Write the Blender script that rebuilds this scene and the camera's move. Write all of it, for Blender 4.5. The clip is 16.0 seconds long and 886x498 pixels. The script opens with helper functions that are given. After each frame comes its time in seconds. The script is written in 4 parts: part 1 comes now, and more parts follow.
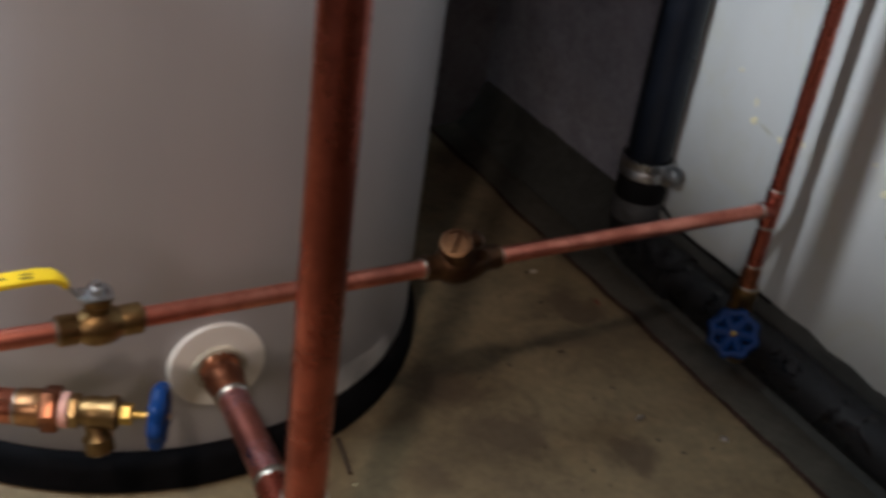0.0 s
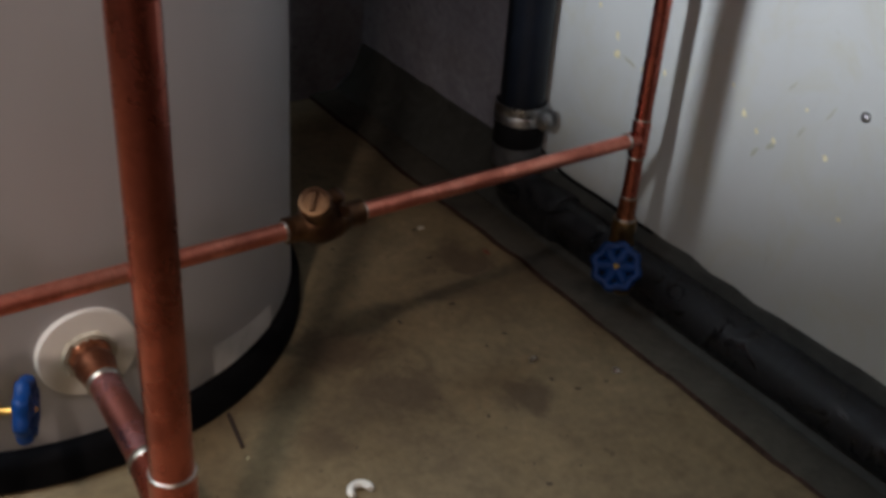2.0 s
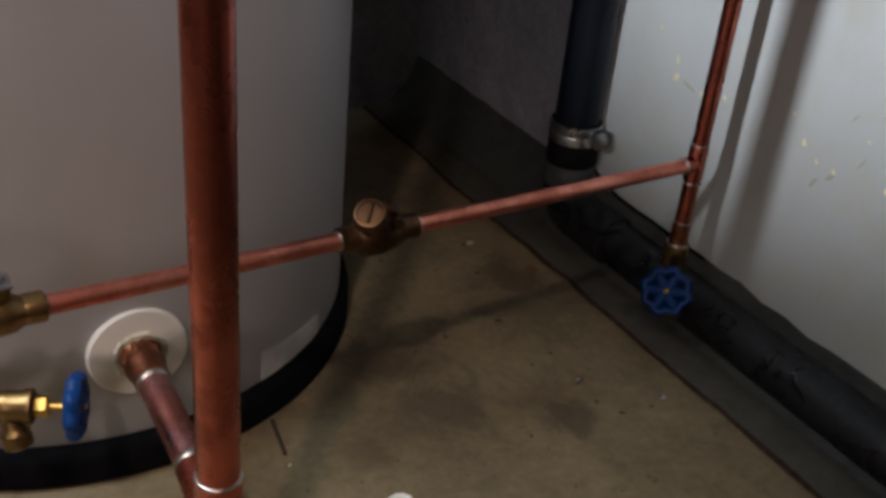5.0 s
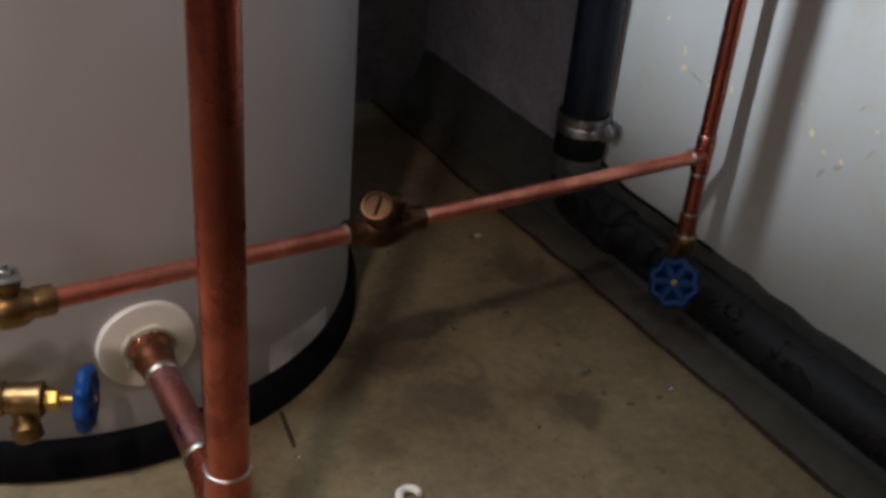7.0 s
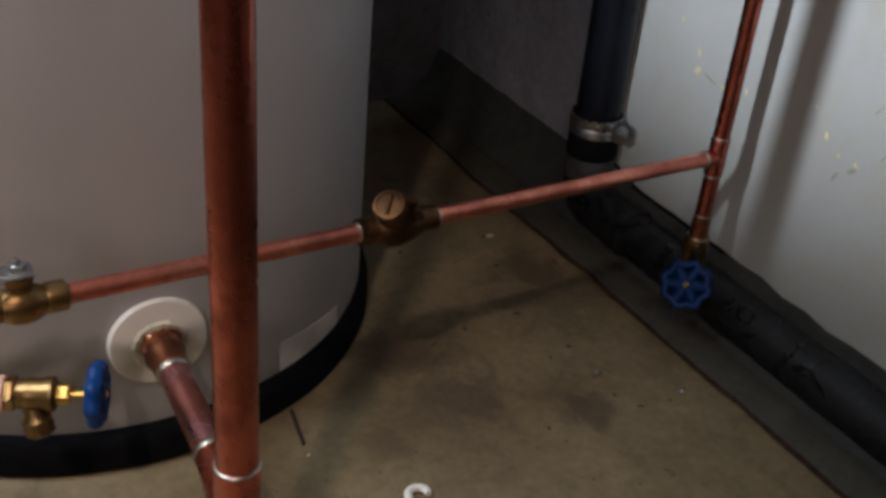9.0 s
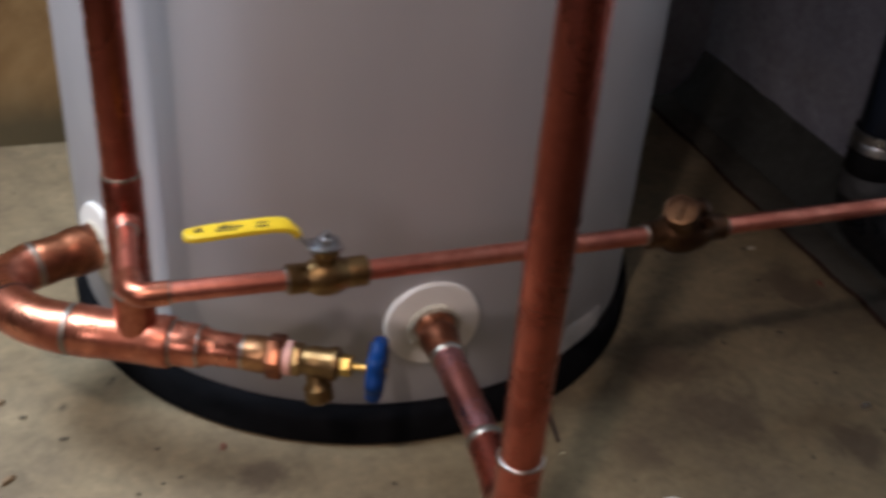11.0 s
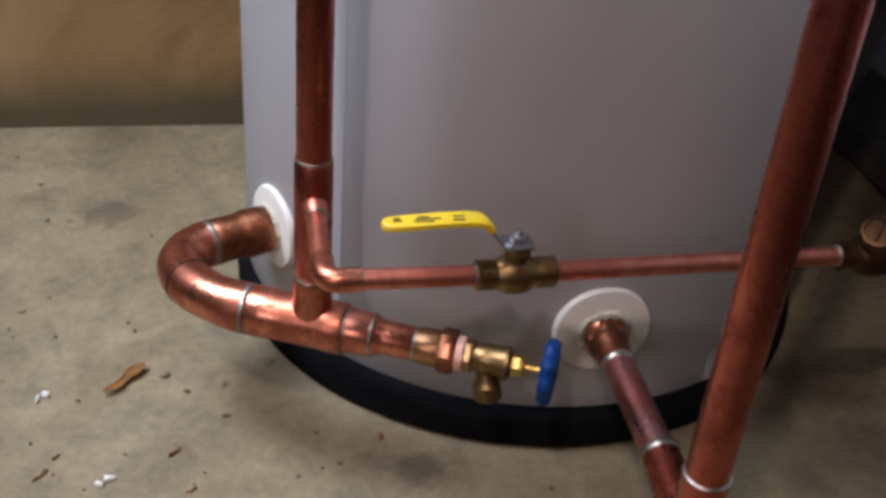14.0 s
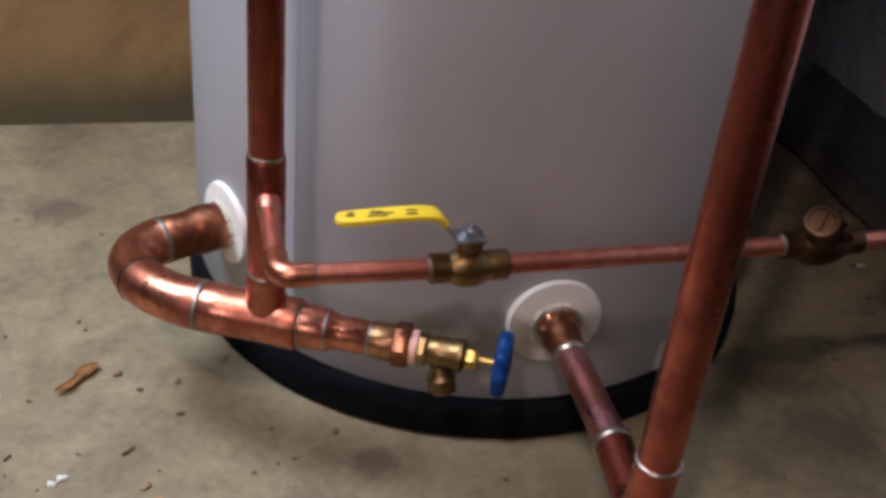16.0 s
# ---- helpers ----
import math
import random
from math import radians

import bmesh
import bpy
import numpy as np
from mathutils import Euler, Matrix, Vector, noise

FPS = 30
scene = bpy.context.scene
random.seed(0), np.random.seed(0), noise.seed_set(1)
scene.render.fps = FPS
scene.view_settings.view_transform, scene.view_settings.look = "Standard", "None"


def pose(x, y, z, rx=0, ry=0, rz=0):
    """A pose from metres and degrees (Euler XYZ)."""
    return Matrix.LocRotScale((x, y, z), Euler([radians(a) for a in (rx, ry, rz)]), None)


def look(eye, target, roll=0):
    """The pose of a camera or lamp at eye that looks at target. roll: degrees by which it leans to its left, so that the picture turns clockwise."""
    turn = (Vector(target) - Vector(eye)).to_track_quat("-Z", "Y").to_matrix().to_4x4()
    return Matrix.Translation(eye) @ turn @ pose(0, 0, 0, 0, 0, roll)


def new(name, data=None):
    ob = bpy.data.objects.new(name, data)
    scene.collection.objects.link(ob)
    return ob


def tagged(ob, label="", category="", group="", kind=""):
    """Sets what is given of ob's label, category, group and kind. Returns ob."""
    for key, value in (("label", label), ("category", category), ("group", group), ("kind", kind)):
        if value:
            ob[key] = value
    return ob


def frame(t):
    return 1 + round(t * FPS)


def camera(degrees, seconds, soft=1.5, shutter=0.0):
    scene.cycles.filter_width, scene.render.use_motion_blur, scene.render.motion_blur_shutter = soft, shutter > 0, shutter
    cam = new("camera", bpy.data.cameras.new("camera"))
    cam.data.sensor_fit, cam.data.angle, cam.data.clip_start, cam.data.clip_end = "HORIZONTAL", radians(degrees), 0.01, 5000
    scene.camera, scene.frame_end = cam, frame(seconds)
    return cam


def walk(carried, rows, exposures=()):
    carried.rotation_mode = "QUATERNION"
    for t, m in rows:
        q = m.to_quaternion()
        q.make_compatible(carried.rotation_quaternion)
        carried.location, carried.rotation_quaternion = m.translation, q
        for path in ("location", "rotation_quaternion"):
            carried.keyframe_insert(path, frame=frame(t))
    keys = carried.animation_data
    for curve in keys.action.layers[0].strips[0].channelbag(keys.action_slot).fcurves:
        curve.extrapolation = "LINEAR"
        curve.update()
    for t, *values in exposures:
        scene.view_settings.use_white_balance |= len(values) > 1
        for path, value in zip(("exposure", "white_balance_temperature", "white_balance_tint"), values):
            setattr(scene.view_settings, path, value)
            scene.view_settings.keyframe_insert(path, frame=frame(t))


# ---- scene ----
cam = camera(44.85, 16.0, soft=3.5, shutter=0.5)
# seconds, eye x y z, yaw, pitch, roll
PATH = [
    (0.0, 0.0204, 0.0058, 0.7521, -27.43, -30.45, -7.24),
    (0.5, 0.0591, -0.0134, 0.7483, -33.58, -30.70, -6.27),
    (1.0, 0.0796, -0.0256, 0.7410, -36.56, -31.56, -4.37),
    (1.5, 0.0817, -0.0272, 0.7424, -36.01, -31.82, -4.55),
    (2.0, 0.0726, -0.0280, 0.7386, -33.75, -31.25, -3.80),
    (2.5, 0.0618, -0.0224, 0.7506, -30.87, -29.12, -4.94),
    (3.0, 0.0650, -0.0180, 0.7419, -30.99, -30.73, -5.57),
    (3.5, 0.0634, -0.0181, 0.7407, -30.38, -31.06, -4.99),
    (6.0, 0.0650, -0.0213, 0.7389, -30.59, -30.59, -5.02),
    (6.5, 0.0639, -0.0226, 0.7400, -30.44, -30.55, -4.90),
    (7.0, 0.0644, -0.0219, 0.7395, -30.25, -31.20, -4.57),
    (7.5, 0.0644, -0.0219, 0.7394, -30.25, -30.72, -4.92),
    (8.0, 0.0650, -0.0213, 0.7389, -30.06, -30.78, -4.84),
    (8.2, 0.0655, -0.0220, 0.7395, -29.90, -31.10, -4.87),
    (10.3, 0.0540, -0.0190, 0.7385, -25.75, -31.15, -3.40),
    (10.5, 0.0420, -0.0162, 0.7381, -23.25, -30.89, -3.37),
    (11.0, 0.0013, 0.0182, 0.7312, -17.54, -32.53, -3.80),
    (11.5, -0.0608, 0.0373, 0.7273, -12.58, -32.39, -5.33),
    (12.0, -0.0596, 0.0363, 0.7214, -12.57, -32.87, -4.73),
    (12.5, -0.0615, 0.0348, 0.7248, -12.83, -32.93, -4.71),
    (13.0, -0.0619, 0.0325, 0.7269, -12.59, -33.18, -4.49),
    (13.5, -0.0603, 0.0333, 0.7205, -15.08, -32.59, -5.71),
    (14.0, -0.0630, 0.0412, 0.7204, -10.96, -32.91, -4.27),
    (14.5, -0.0702, 0.0414, 0.7213, -10.83, -33.21, -4.30),
    (15.0, -0.0751, 0.0402, 0.7199, -10.64, -33.32, -4.41),
    (15.5, -0.0728, 0.0387, 0.7229, -11.66, -33.18, -4.73),
    (16.0, -0.0655, 0.0352, 0.7219, -13.48, -32.88, -5.12),
]
walk(cam, [(t, pose(x, y, z, 90 + pitch, roll, yaw)) for t, x, y, z, yaw, pitch, roll in PATH],
     exposures=[(0.0, 0.0, 6250, 15), (10.2, 0.0, 6250, 15), (11.4, 0.06, 5800, 20), (16.0, 0.06, 5800, 20)])

WALL_X = 0.966

# ---- light: the lamps of the cellar, all outside the view, and an added fill ----
world = bpy.data.worlds.new("world")
scene.world = world
world.use_nodes = True
world.node_tree.nodes["Background"].inputs[0].default_value = (0.5, 0.55, 0.6, 1)
world.node_tree.nodes["Background"].inputs[1].default_value = 0.0


# a ceiling lamp in a deep shade, shining down on the tank and the floor before it
down = bpy.data.lights.new("ceiling_lamp", "SPOT")
down.energy, down.color, down.shadow_soft_size = 81, (1.0, 0.81, 0.64), 0.052
down.spot_size, down.spot_blend = radians(48), 0.9
new("ceiling_lamp", down).matrix_world = look((-0.64, -0.50, 2.20), (-0.12, 0.84, 0.0))
# an added soft fill further back in the cellar, for ambience and copper reflections
back = bpy.data.lights.new("back_fill", "POINT")
back.energy, back.color, back.shadow_soft_size = 64, (1.0, 0.86, 0.80), 0.5
new("back_fill", back).location = (-2.3, -2.4, 1.9)
# a broad cool lamp beside the tank, shining down its far flank
flank = bpy.data.lights.new("flank_lamp", "SPOT")
flank.energy, flank.color, flank.shadow_soft_size = 228, (0.83, 0.93, 0.94), 0.48
flank.spot_size, flank.spot_blend = radians(50), 0.55
new("flank_lamp", flank).matrix_world = look((-0.90, 1.04, 1.80), (-0.18, 0.92, 0.05))
# a shaded work lamp standing to the side, aimed at the painted wall
shade = bpy.data.lights.new("work_lamp", "SPOT")
shade.energy, shade.color, shade.shadow_soft_size = 186, (0.91, 0.95, 0.98), 0.026
shade.spot_size, shade.spot_blend = radians(36.5), 0.72
new("work_lamp", shade).matrix_world = look((-1.20, 0.15, 1.25), (WALL_X, 0.73, 0.85))

# ---- materials ----


def material(name, colour, rough=0.5, metal=0.0):
    mat = bpy.data.materials.new(name)
    mat.use_nodes = True
    bsdf = mat.node_tree.nodes["Principled BSDF"]
    bsdf.inputs["Base Color"].default_value = (*colour, 1)
    bsdf.inputs["Roughness"].default_value = rough
    bsdf.inputs["Metallic"].default_value = metal
    return mat, mat.node_tree, bsdf


def node(tree, kind, **values):
    n = tree.nodes.new(kind)
    for key, value in values.items():
        n.inputs[key].default_value = value
    return n


def coords(tree, scale=(1, 1, 1)):
    c = tree.nodes.new("ShaderNodeTexCoord")
    m = tree.nodes.new("ShaderNodeMapping")
    m.inputs["Scale"].default_value = scale
    tree.links.new(c.outputs["Object"], m.inputs["Vector"])
    return m.outputs["Vector"]


def noise_tex(tree, vec, scale, detail=5.0, rough=0.55, distort=0.0):
    n = node(tree, "ShaderNodeTexNoise", Scale=scale, Detail=detail, Roughness=rough, Distortion=distort)
    tree.links.new(vec, n.inputs["Vector"])
    return n.outputs["Fac"]


def ramp(tree, fac, stops):
    r = tree.nodes.new("ShaderNodeValToRGB")
    e = r.color_ramp.elements
    while len(e) < len(stops):
        e.new(0.5)
    for el, (p, c) in zip(e, stops):
        el.position, el.color = p, (*c, 1)
    tree.links.new(fac, r.inputs["Fac"])
    return r.outputs["Color"]


def mix(tree, fac, a, b, mode="MIX"):
    m = tree.nodes.new("ShaderNodeMix")
    m.data_type, m.blend_type = "RGBA", mode
    for socket, value in ((m.inputs[0], fac), (m.inputs[6], a), (m.inputs[7], b)):
        if hasattr(value, "is_linked"):
            tree.links.new(value, socket)
        elif isinstance(value, (int, float)):
            socket.default_value = value
        else:
            socket.default_value = (*value, 1)
    return m.outputs[2]


def bump(tree, bsdf, height, strength, distance):
    b = node(tree, "ShaderNodeBump", Strength=strength, Distance=distance)
    tree.links.new(height, b.inputs["Height"])
    tree.links.new(b.outputs["Normal"], bsdf.inputs["Normal"])


def grey(v):
    return (v, v, v)


def concrete(name, dark, mid, light, stain, wet=0.75, stain_from=0.56, fleck=0.5, spills=(), stain_most=0.7):
    mat, tree, bsdf = material(name, mid, wet)
    v = coords(tree)
    big = noise_tex(tree, v, 2.2, 6, 0.6, 0.6)
    col = ramp(tree, big, [(0.28, dark), (0.5, mid), (0.74, light)])
    blot = noise_tex(tree, v, 6.5, 5, 0.62, 0.9)
    col = mix(tree, ramp(tree, blot, [(stain_from, grey(0)), (stain_from + 0.16, grey(stain_most))]), col, stain)
    mottle = noise_tex(tree, v, 17, 9, 0.74, 0.5)
    col = mix(tree, 0.75, col, ramp(tree, mottle, [(0.32, grey(0.62)), (0.5, grey(1.0)), (0.68, grey(1.28))]), "MULTIPLY")
    for place, size in spills:
        # an old spill: a ragged round stain
        far = node(tree, "ShaderNodeVectorMath")
        far.operation = "DISTANCE"
        tree.links.new(v, far.inputs[0])
        far.inputs[1].default_value = place
        edge = node(tree, "ShaderNodeMath")
        edge.operation = "MULTIPLY_ADD"
        tree.links.new(noise_tex(tree, v, 15, 6, 0.7, 1.2), edge.inputs[0])
        edge.inputs[1].default_value = size * 2.2
        tree.links.new(far.outputs["Value"], edge.inputs[2])
        col = mix(tree, ramp(tree, edge.outputs[0], [(size * 1.55, grey(0.85)), (size * 2.2, grey(0))]), col, stain)
    yellow = noise_tex(tree, v, 4.3, 4, 0.6, 0.7)
    col = mix(tree, ramp(tree, yellow, [(0.52, grey(0)), (0.72, grey(0.35))]), col, (mid[0] * 1.08, mid[1] * 1.0, mid[2] * 0.8))
    fine = noise_tex(tree, v, 90, 4, 0.65)
    col = mix(tree, 0.35, col, ramp(tree, fine, [(0.3, grey(0.55)), (0.7, grey(1.35))]), "MULTIPLY")
    pits = noise_tex(tree, v, 34, 3, 0.5)
    col = mix(tree, ramp(tree, pits, [(0.69, grey(0)), (0.75, grey(fleck))]), col, tuple(c * 0.35 for c in dark))
    tree.links.new(col, bsdf.inputs["Base Color"])
    tree.links.new(ramp(tree, blot, [(0.3, grey(wet + 0.1)), (0.75, grey(wet - 0.15))]), bsdf.inputs["Roughness"])
    h = mix(tree, 0.5, fine, big)
    bump(tree, bsdf, h, 0.5, 0.004)
    return mat


FLOOR = concrete("floor_concrete", (0.136, 0.101, 0.055), (0.198, 0.151, 0.085), (0.272, 0.217, 0.132), (0.088, 0.062, 0.037), 0.72, 0.505, 0.5,
                 (((0.585, 0.735, 0), 0.055), ((0.555, 0.835, 0), 0.05), ((0.70, 0.66, 0), 0.035), ((0.80, 0.92, 0), 0.05), ((0.47, 0.70, 0), 0.03), ((-0.198, 1.244, 0), 0.04), ((0.1065, 0.756, 0), 0.03)), 0.5)
TAR = concrete("damp_mortar", (0.024, 0.027, 0.025), (0.045, 0.049, 0.045), (0.084, 0.089, 0.081), (0.015, 0.016, 0.015), 0.85)
PATCH = concrete("patch_concrete", (0.036, 0.035, 0.028), (0.060, 0.057, 0.046), (0.096, 0.091, 0.074), (0.023, 0.022, 0.018), 0.9)
# corner wall coloured darker to carry the shade the tank casts there
SHADED_CORNER = concrete("shaded_corner_wall", (0.22, 0.230, 0.275), (0.29, 0.303, 0.360), (0.36, 0.374, 0.43), (0.17, 0.178, 0.215), 0.85)


def painted_wall(name, base, warm, low):
    mat, tree, bsdf = material(name, base, 0.62)
    v = coords(tree)
    big = noise_tex(tree, v, 3.0, 5, 0.6, 0.4)
    col = ramp(tree, big, [(0.3, tuple(c * 0.86 for c in base)), (0.7, base)])
    streak = noise_tex(tree, coords(tree, (9, 9, 1.6)), 3.2, 5, 0.65, 0.5)
    col = mix(tree, ramp(tree, streak, [(0.58, grey(0)), (0.78, grey(0.45))]), col, warm)
    blotch = noise_tex(tree, v, 11, 7, 0.7, 0.8)
    col = mix(tree, ramp(tree, blotch, [(0.50, grey(0)), (0.70, grey(0.40))]), col, (warm[0], warm[1] * 0.97, warm[2] * 0.85))
    scuff = noise_tex(tree, coords(tree, (1, 3, 1)), 15, 6, 0.7, 1.5)
    col = mix(tree, ramp(tree, scuff, [(0.66, grey(0)), (0.72, grey(0.4))]), col, low)
    tree.links.new(col, bsdf.inputs["Base Color"])
    fine = noise_tex(tree, v, 55, 5, 0.6)
    bump(tree, bsdf, mix(tree, 0.6, fine, big), 0.35, 0.004)
    return mat


WALL_PAINT = painted_wall("grey_wall_paint", (0.585, 0.620, 0.605), (0.49, 0.50, 0.42), (0.33, 0.34, 0.31))


def tan_wall():
    mat, tree, bsdf = material("tan_parging", (0.36, 0.26, 0.13), 0.8)
    v = coords(tree)
    big = noise_tex(tree, v, 4.0, 6, 0.62, 0.8)
    col = ramp(tree, big, [(0.34, (0.205, 0.120, 0.044)), (0.5, (0.325, 0.212, 0.088)), (0.66, (0.39, 0.273, 0.132))])
    # greenish band, darker towards the floor, with a wandering upper edge
    sep = tree.nodes.new("ShaderNodeSeparateXYZ")
    tree.links.new(v, sep.inputs[0])
    wob = node(tree, "ShaderNodeMath")
    wob.operation = "MULTIPLY_ADD"
    tree.links.new(noise_tex(tree, v, 5.0, 4, 0.6), wob.inputs[0])
    wob.inputs[1].default_value = -0.06
    tree.links.new(sep.outputs["Z"], wob.inputs[2])
    foot_band = ramp(tree, wob.outputs[0], [(0.0, grey(0.9)), (0.045, grey(0.35)), (0.085, grey(0.0))])
    col = mix(tree, foot_band, col, (0.085, 0.075, 0.040))
    tree.links.new(col, bsdf.inputs["Base Color"])
    bump(tree, bsdf, mix(tree, 0.5, noise_tex(tree, v, 60, 4), big), 0.3, 0.004)
    return mat


TAN = tan_wall()
DIM = concrete("brown_parging", (0.20, 0.15, 0.10), (0.28, 0.21, 0.135), (0.36, 0.28, 0.19), (0.15, 0.11, 0.075), 0.85)


def copper_mat(name, bright, dull, rough):
    mat, tree, bsdf = material(name, bright, rough, 1.0)
    v = coords(tree, (1, 1, 0.7))
    patina = noise_tex(tree, v, 26, 6, 0.66, 0.35)
    col = ramp(tree, patina, [(0.34, tuple(c * 0.8 for c in dull)), (0.47, dull), (0.60, bright)])
    # darker, browner oxide clouds from handling and flux
    cloud = noise_tex(tree, coords(tree), 11, 7, 0.7, 0.9)
    col = mix(tree, ramp(tree, cloud, [(0.50, grey(0)), (0.66, grey(0.6))]), col, (dull[0] * 0.6, dull[1] * 0.62, dull[2] * 0.66))
    spots = noise_tex(tree, coords(tree), 120, 3, 0.6)
    col = mix(tree, ramp(tree, spots, [(0.62, grey(0)), (0.74, grey(0.5))]), col, tuple(c * 0.55 for c in dull))
    streak = noise_tex(tree, coords(tree, (1, 1, 0.02)), 260, 4, 0.6, 0.2)
    col = mix(tree, ramp(tree, streak, [(0.52, grey(0)), (0.72, grey(0.28))]), col, tuple(c * 0.7 for c in dull))
    tree.links.new(col, bsdf.inputs["Base Color"])
    tree.links.new(ramp(tree, patina, [(0.34, grey(rough + 0.14)), (0.62, grey(rough - 0.04))]), bsdf.inputs["Roughness"])
    bump(tree, bsdf, mix(tree, 0.7, spots, cloud), 0.16, 0.0008)
    return mat


COPPER = copper_mat("copper", (0.58, 0.165, 0.115), (0.40, 0.110, 0.076), 0.235)
COPPER_SMALL = copper_mat("small_pipe_copper", (0.78, 0.30, 0.215), (0.60, 0.20, 0.138), 0.38)
COPPER_BRIGHT = copper_mat("bright_copper", (0.71, 0.275, 0.172), (0.46, 0.150, 0.090), 0.31)
# stub copper whose colour holds the violet reflection of the cool light
VIOLET_SHEEN = copper_mat("violet_sheen_copper", (0.80, 0.42, 0.46), (0.60, 0.225, 0.18), 0.27)
BURNT = copper_mat("heat_stained_copper", (0.46, 0.175, 0.09), (0.20, 0.072, 0.038), 0.36)
BRASS = copper_mat("brass", (0.50, 0.335, 0.150), (0.25, 0.155, 0.065), 0.30)
BRASS_WARM = copper_mat("coppery_brass", (0.52, 0.275, 0.13), (0.27, 0.13, 0.06), 0.34)
BRASS_BRIGHT = copper_mat("bright_brass", (0.80, 0.58, 0.20), (0.62, 0.42, 0.12), 0.25)
BRONZE = copper_mat("dull_bronze", (0.145, 0.076, 0.038), (0.068, 0.034, 0.019), 0.44)
SOLDER = copper_mat("solder", (0.52, 0.49, 0.45), (0.32, 0.27, 0.22), 0.36)
STEEL = copper_mat("zinc_steel", (0.68, 0.70, 0.72), (0.42, 0.43, 0.44), 0.30)


def plain(name, colour, rough, vary=0.25, scale=30.0, relief=0.15, metal=0.0, depth=0.001, gloss=0.5):
    mat, tree, bsdf = material(name, colour, rough, metal)
    v = coords(tree)
    n = noise_tex(tree, v, scale, 5, 0.6, 0.3)
    col = ramp(tree, n, [(0.3, tuple(c * (1 - vary) for c in colour)), (0.7, tuple(min(1, c * (1 + vary * 0.5)) for c in colour))])
    tree.links.new(col, bsdf.inputs["Base Color"])
    tree.links.new(ramp(tree, noise_tex(tree, v, scale * 0.3, 4), [(0.3, grey(min(1, rough + 0.1))), (0.7, grey(max(0.05, rough - 0.06)))]), bsdf.inputs["Roughness"])
    bump(tree, bsdf, n, relief, depth)
    bsdf.inputs["Specular IOR Level"].default_value = gloss
    return mat


def jacket_mat():
    mat, tree, bsdf = material("grey_jacket", (0.50, 0.485, 0.50), 0.42)
    v = coords(tree, (1, 1, 0.12))
    n = noise_tex(tree, v, 7, 4, 0.5, 0.2)
    col = ramp(tree, n, [(0.3, (0.335, 0.328, 0.342)), (0.7, (0.395, 0.387, 0.402))])
    smear = noise_tex(tree, coords(tree), 5.0, 5, 0.6, 0.8)
    col = mix(tree, ramp(tree, smear, [(0.62, grey(0)), (0.8, grey(0.3))]), col, (0.35, 0.34, 0.33))
    tree.links.new(col, bsdf.inputs["Base Color"])
    tree.links.new(ramp(tree, smear, [(0.3, grey(0.40)), (0.7, grey(0.52))]), bsdf.inputs["Roughness"])
    bump(tree, bsdf, n, 0.25, 0.002)
    return mat


JACKET = jacket_mat()
BLACK_FOAM = plain("black_base_plastic", (0.0045, 0.0045, 0.0055), 0.88, 0.4, 60, 0.4, depth=0.003, gloss=0.07)
BLACK_PIPE = plain("black_abs_pipe", (0.008, 0.0105, 0.016), 0.30, 0.4, 22, 0.2, gloss=0.22)


def dusty_pipe():
    """Black plastic with grey-blue dust lying in patches on what faces up."""
    mat, tree, bsdf = material("dusty_black_pipe", (0.006, 0.007, 0.010), 0.3)
    v = coords(tree)
    geo = tree.nodes.new("ShaderNodeNewGeometry")
    sep = tree.nodes.new("ShaderNodeSeparateXYZ")
    tree.links.new(geo.outputs["Normal"], sep.inputs[0])
    up = ramp(tree, sep.outputs["Z"], [(0.45, grey(0)), (0.92, grey(1))])
    blot = noise_tex(tree, v, 26, 7, 0.72, 0.8)
    dust = mix(tree, 1.0, up, ramp(tree, blot, [(0.50, grey(0.03)), (0.66, grey(0.8))]), "MULTIPLY")
    tree.links.new(mix(tree, dust, (0.005, 0.006, 0.008), (0.036, 0.042, 0.052)), bsdf.inputs["Base Color"])
    tree.links.new(ramp(tree, blot, [(0.40, grey(0.16)), (0.55, grey(0.7))]), bsdf.inputs["Roughness"])
    bump(tree, bsdf, noise_tex(tree, v, 60, 5, 0.7, 0.4), 0.45, 0.003)
    bsdf.inputs["Specular IOR Level"].default_value = 0.5
    return mat


OLD_PIPE = dusty_pipe()
JOINT = plain("dark_joint_grit", (0.050, 0.029, 0.022), 0.9, 0.5, 90, 0.8, depth=0.003, gloss=0.1)
RUBBER = plain("black_rubber", (0.007, 0.007, 0.008), 0.7, 0.3, 40, 0.3, gloss=0.2)
HUB_GREY = plain("dusty_grey_hub", (0.075, 0.08, 0.085), 0.55, 0.6, 45, 0.5, depth=0.002, gloss=0.4)
WHITE_PLASTIC = plain("white_escutcheon_plastic", (0.70, 0.67, 0.62), 0.5, 0.12, 18, 0.15)
FOAM = plain("yellowed_sealant", (0.50, 0.45, 0.35), 0.8, 0.35, 70, 0.8, depth=0.004)
YELLOW = plain("yellow_vinyl", (0.80, 0.56, 0.015), 0.38, 0.12, 30, 0.1)
BLUE = plain("blue_enamel", (0.002, 0.033, 0.150), 0.45, 0.25, 60, 0.2, gloss=0.2)
PINK = plain("pink_thread_tape", (0.80, 0.42, 0.34), 0.6, 0.2, 60, 0.3)
INK = plain("dark_print", (0.03, 0.028, 0.02), 0.6, 0.2, 60, 0.1)
STICKER = plain("pale_sticker", (0.47, 0.46, 0.45), 0.38, 0.30, 18, 0.4)
LEAF = plain("dry_leaf", (0.42, 0.20, 0.06), 0.8, 0.4, 60, 0.5)
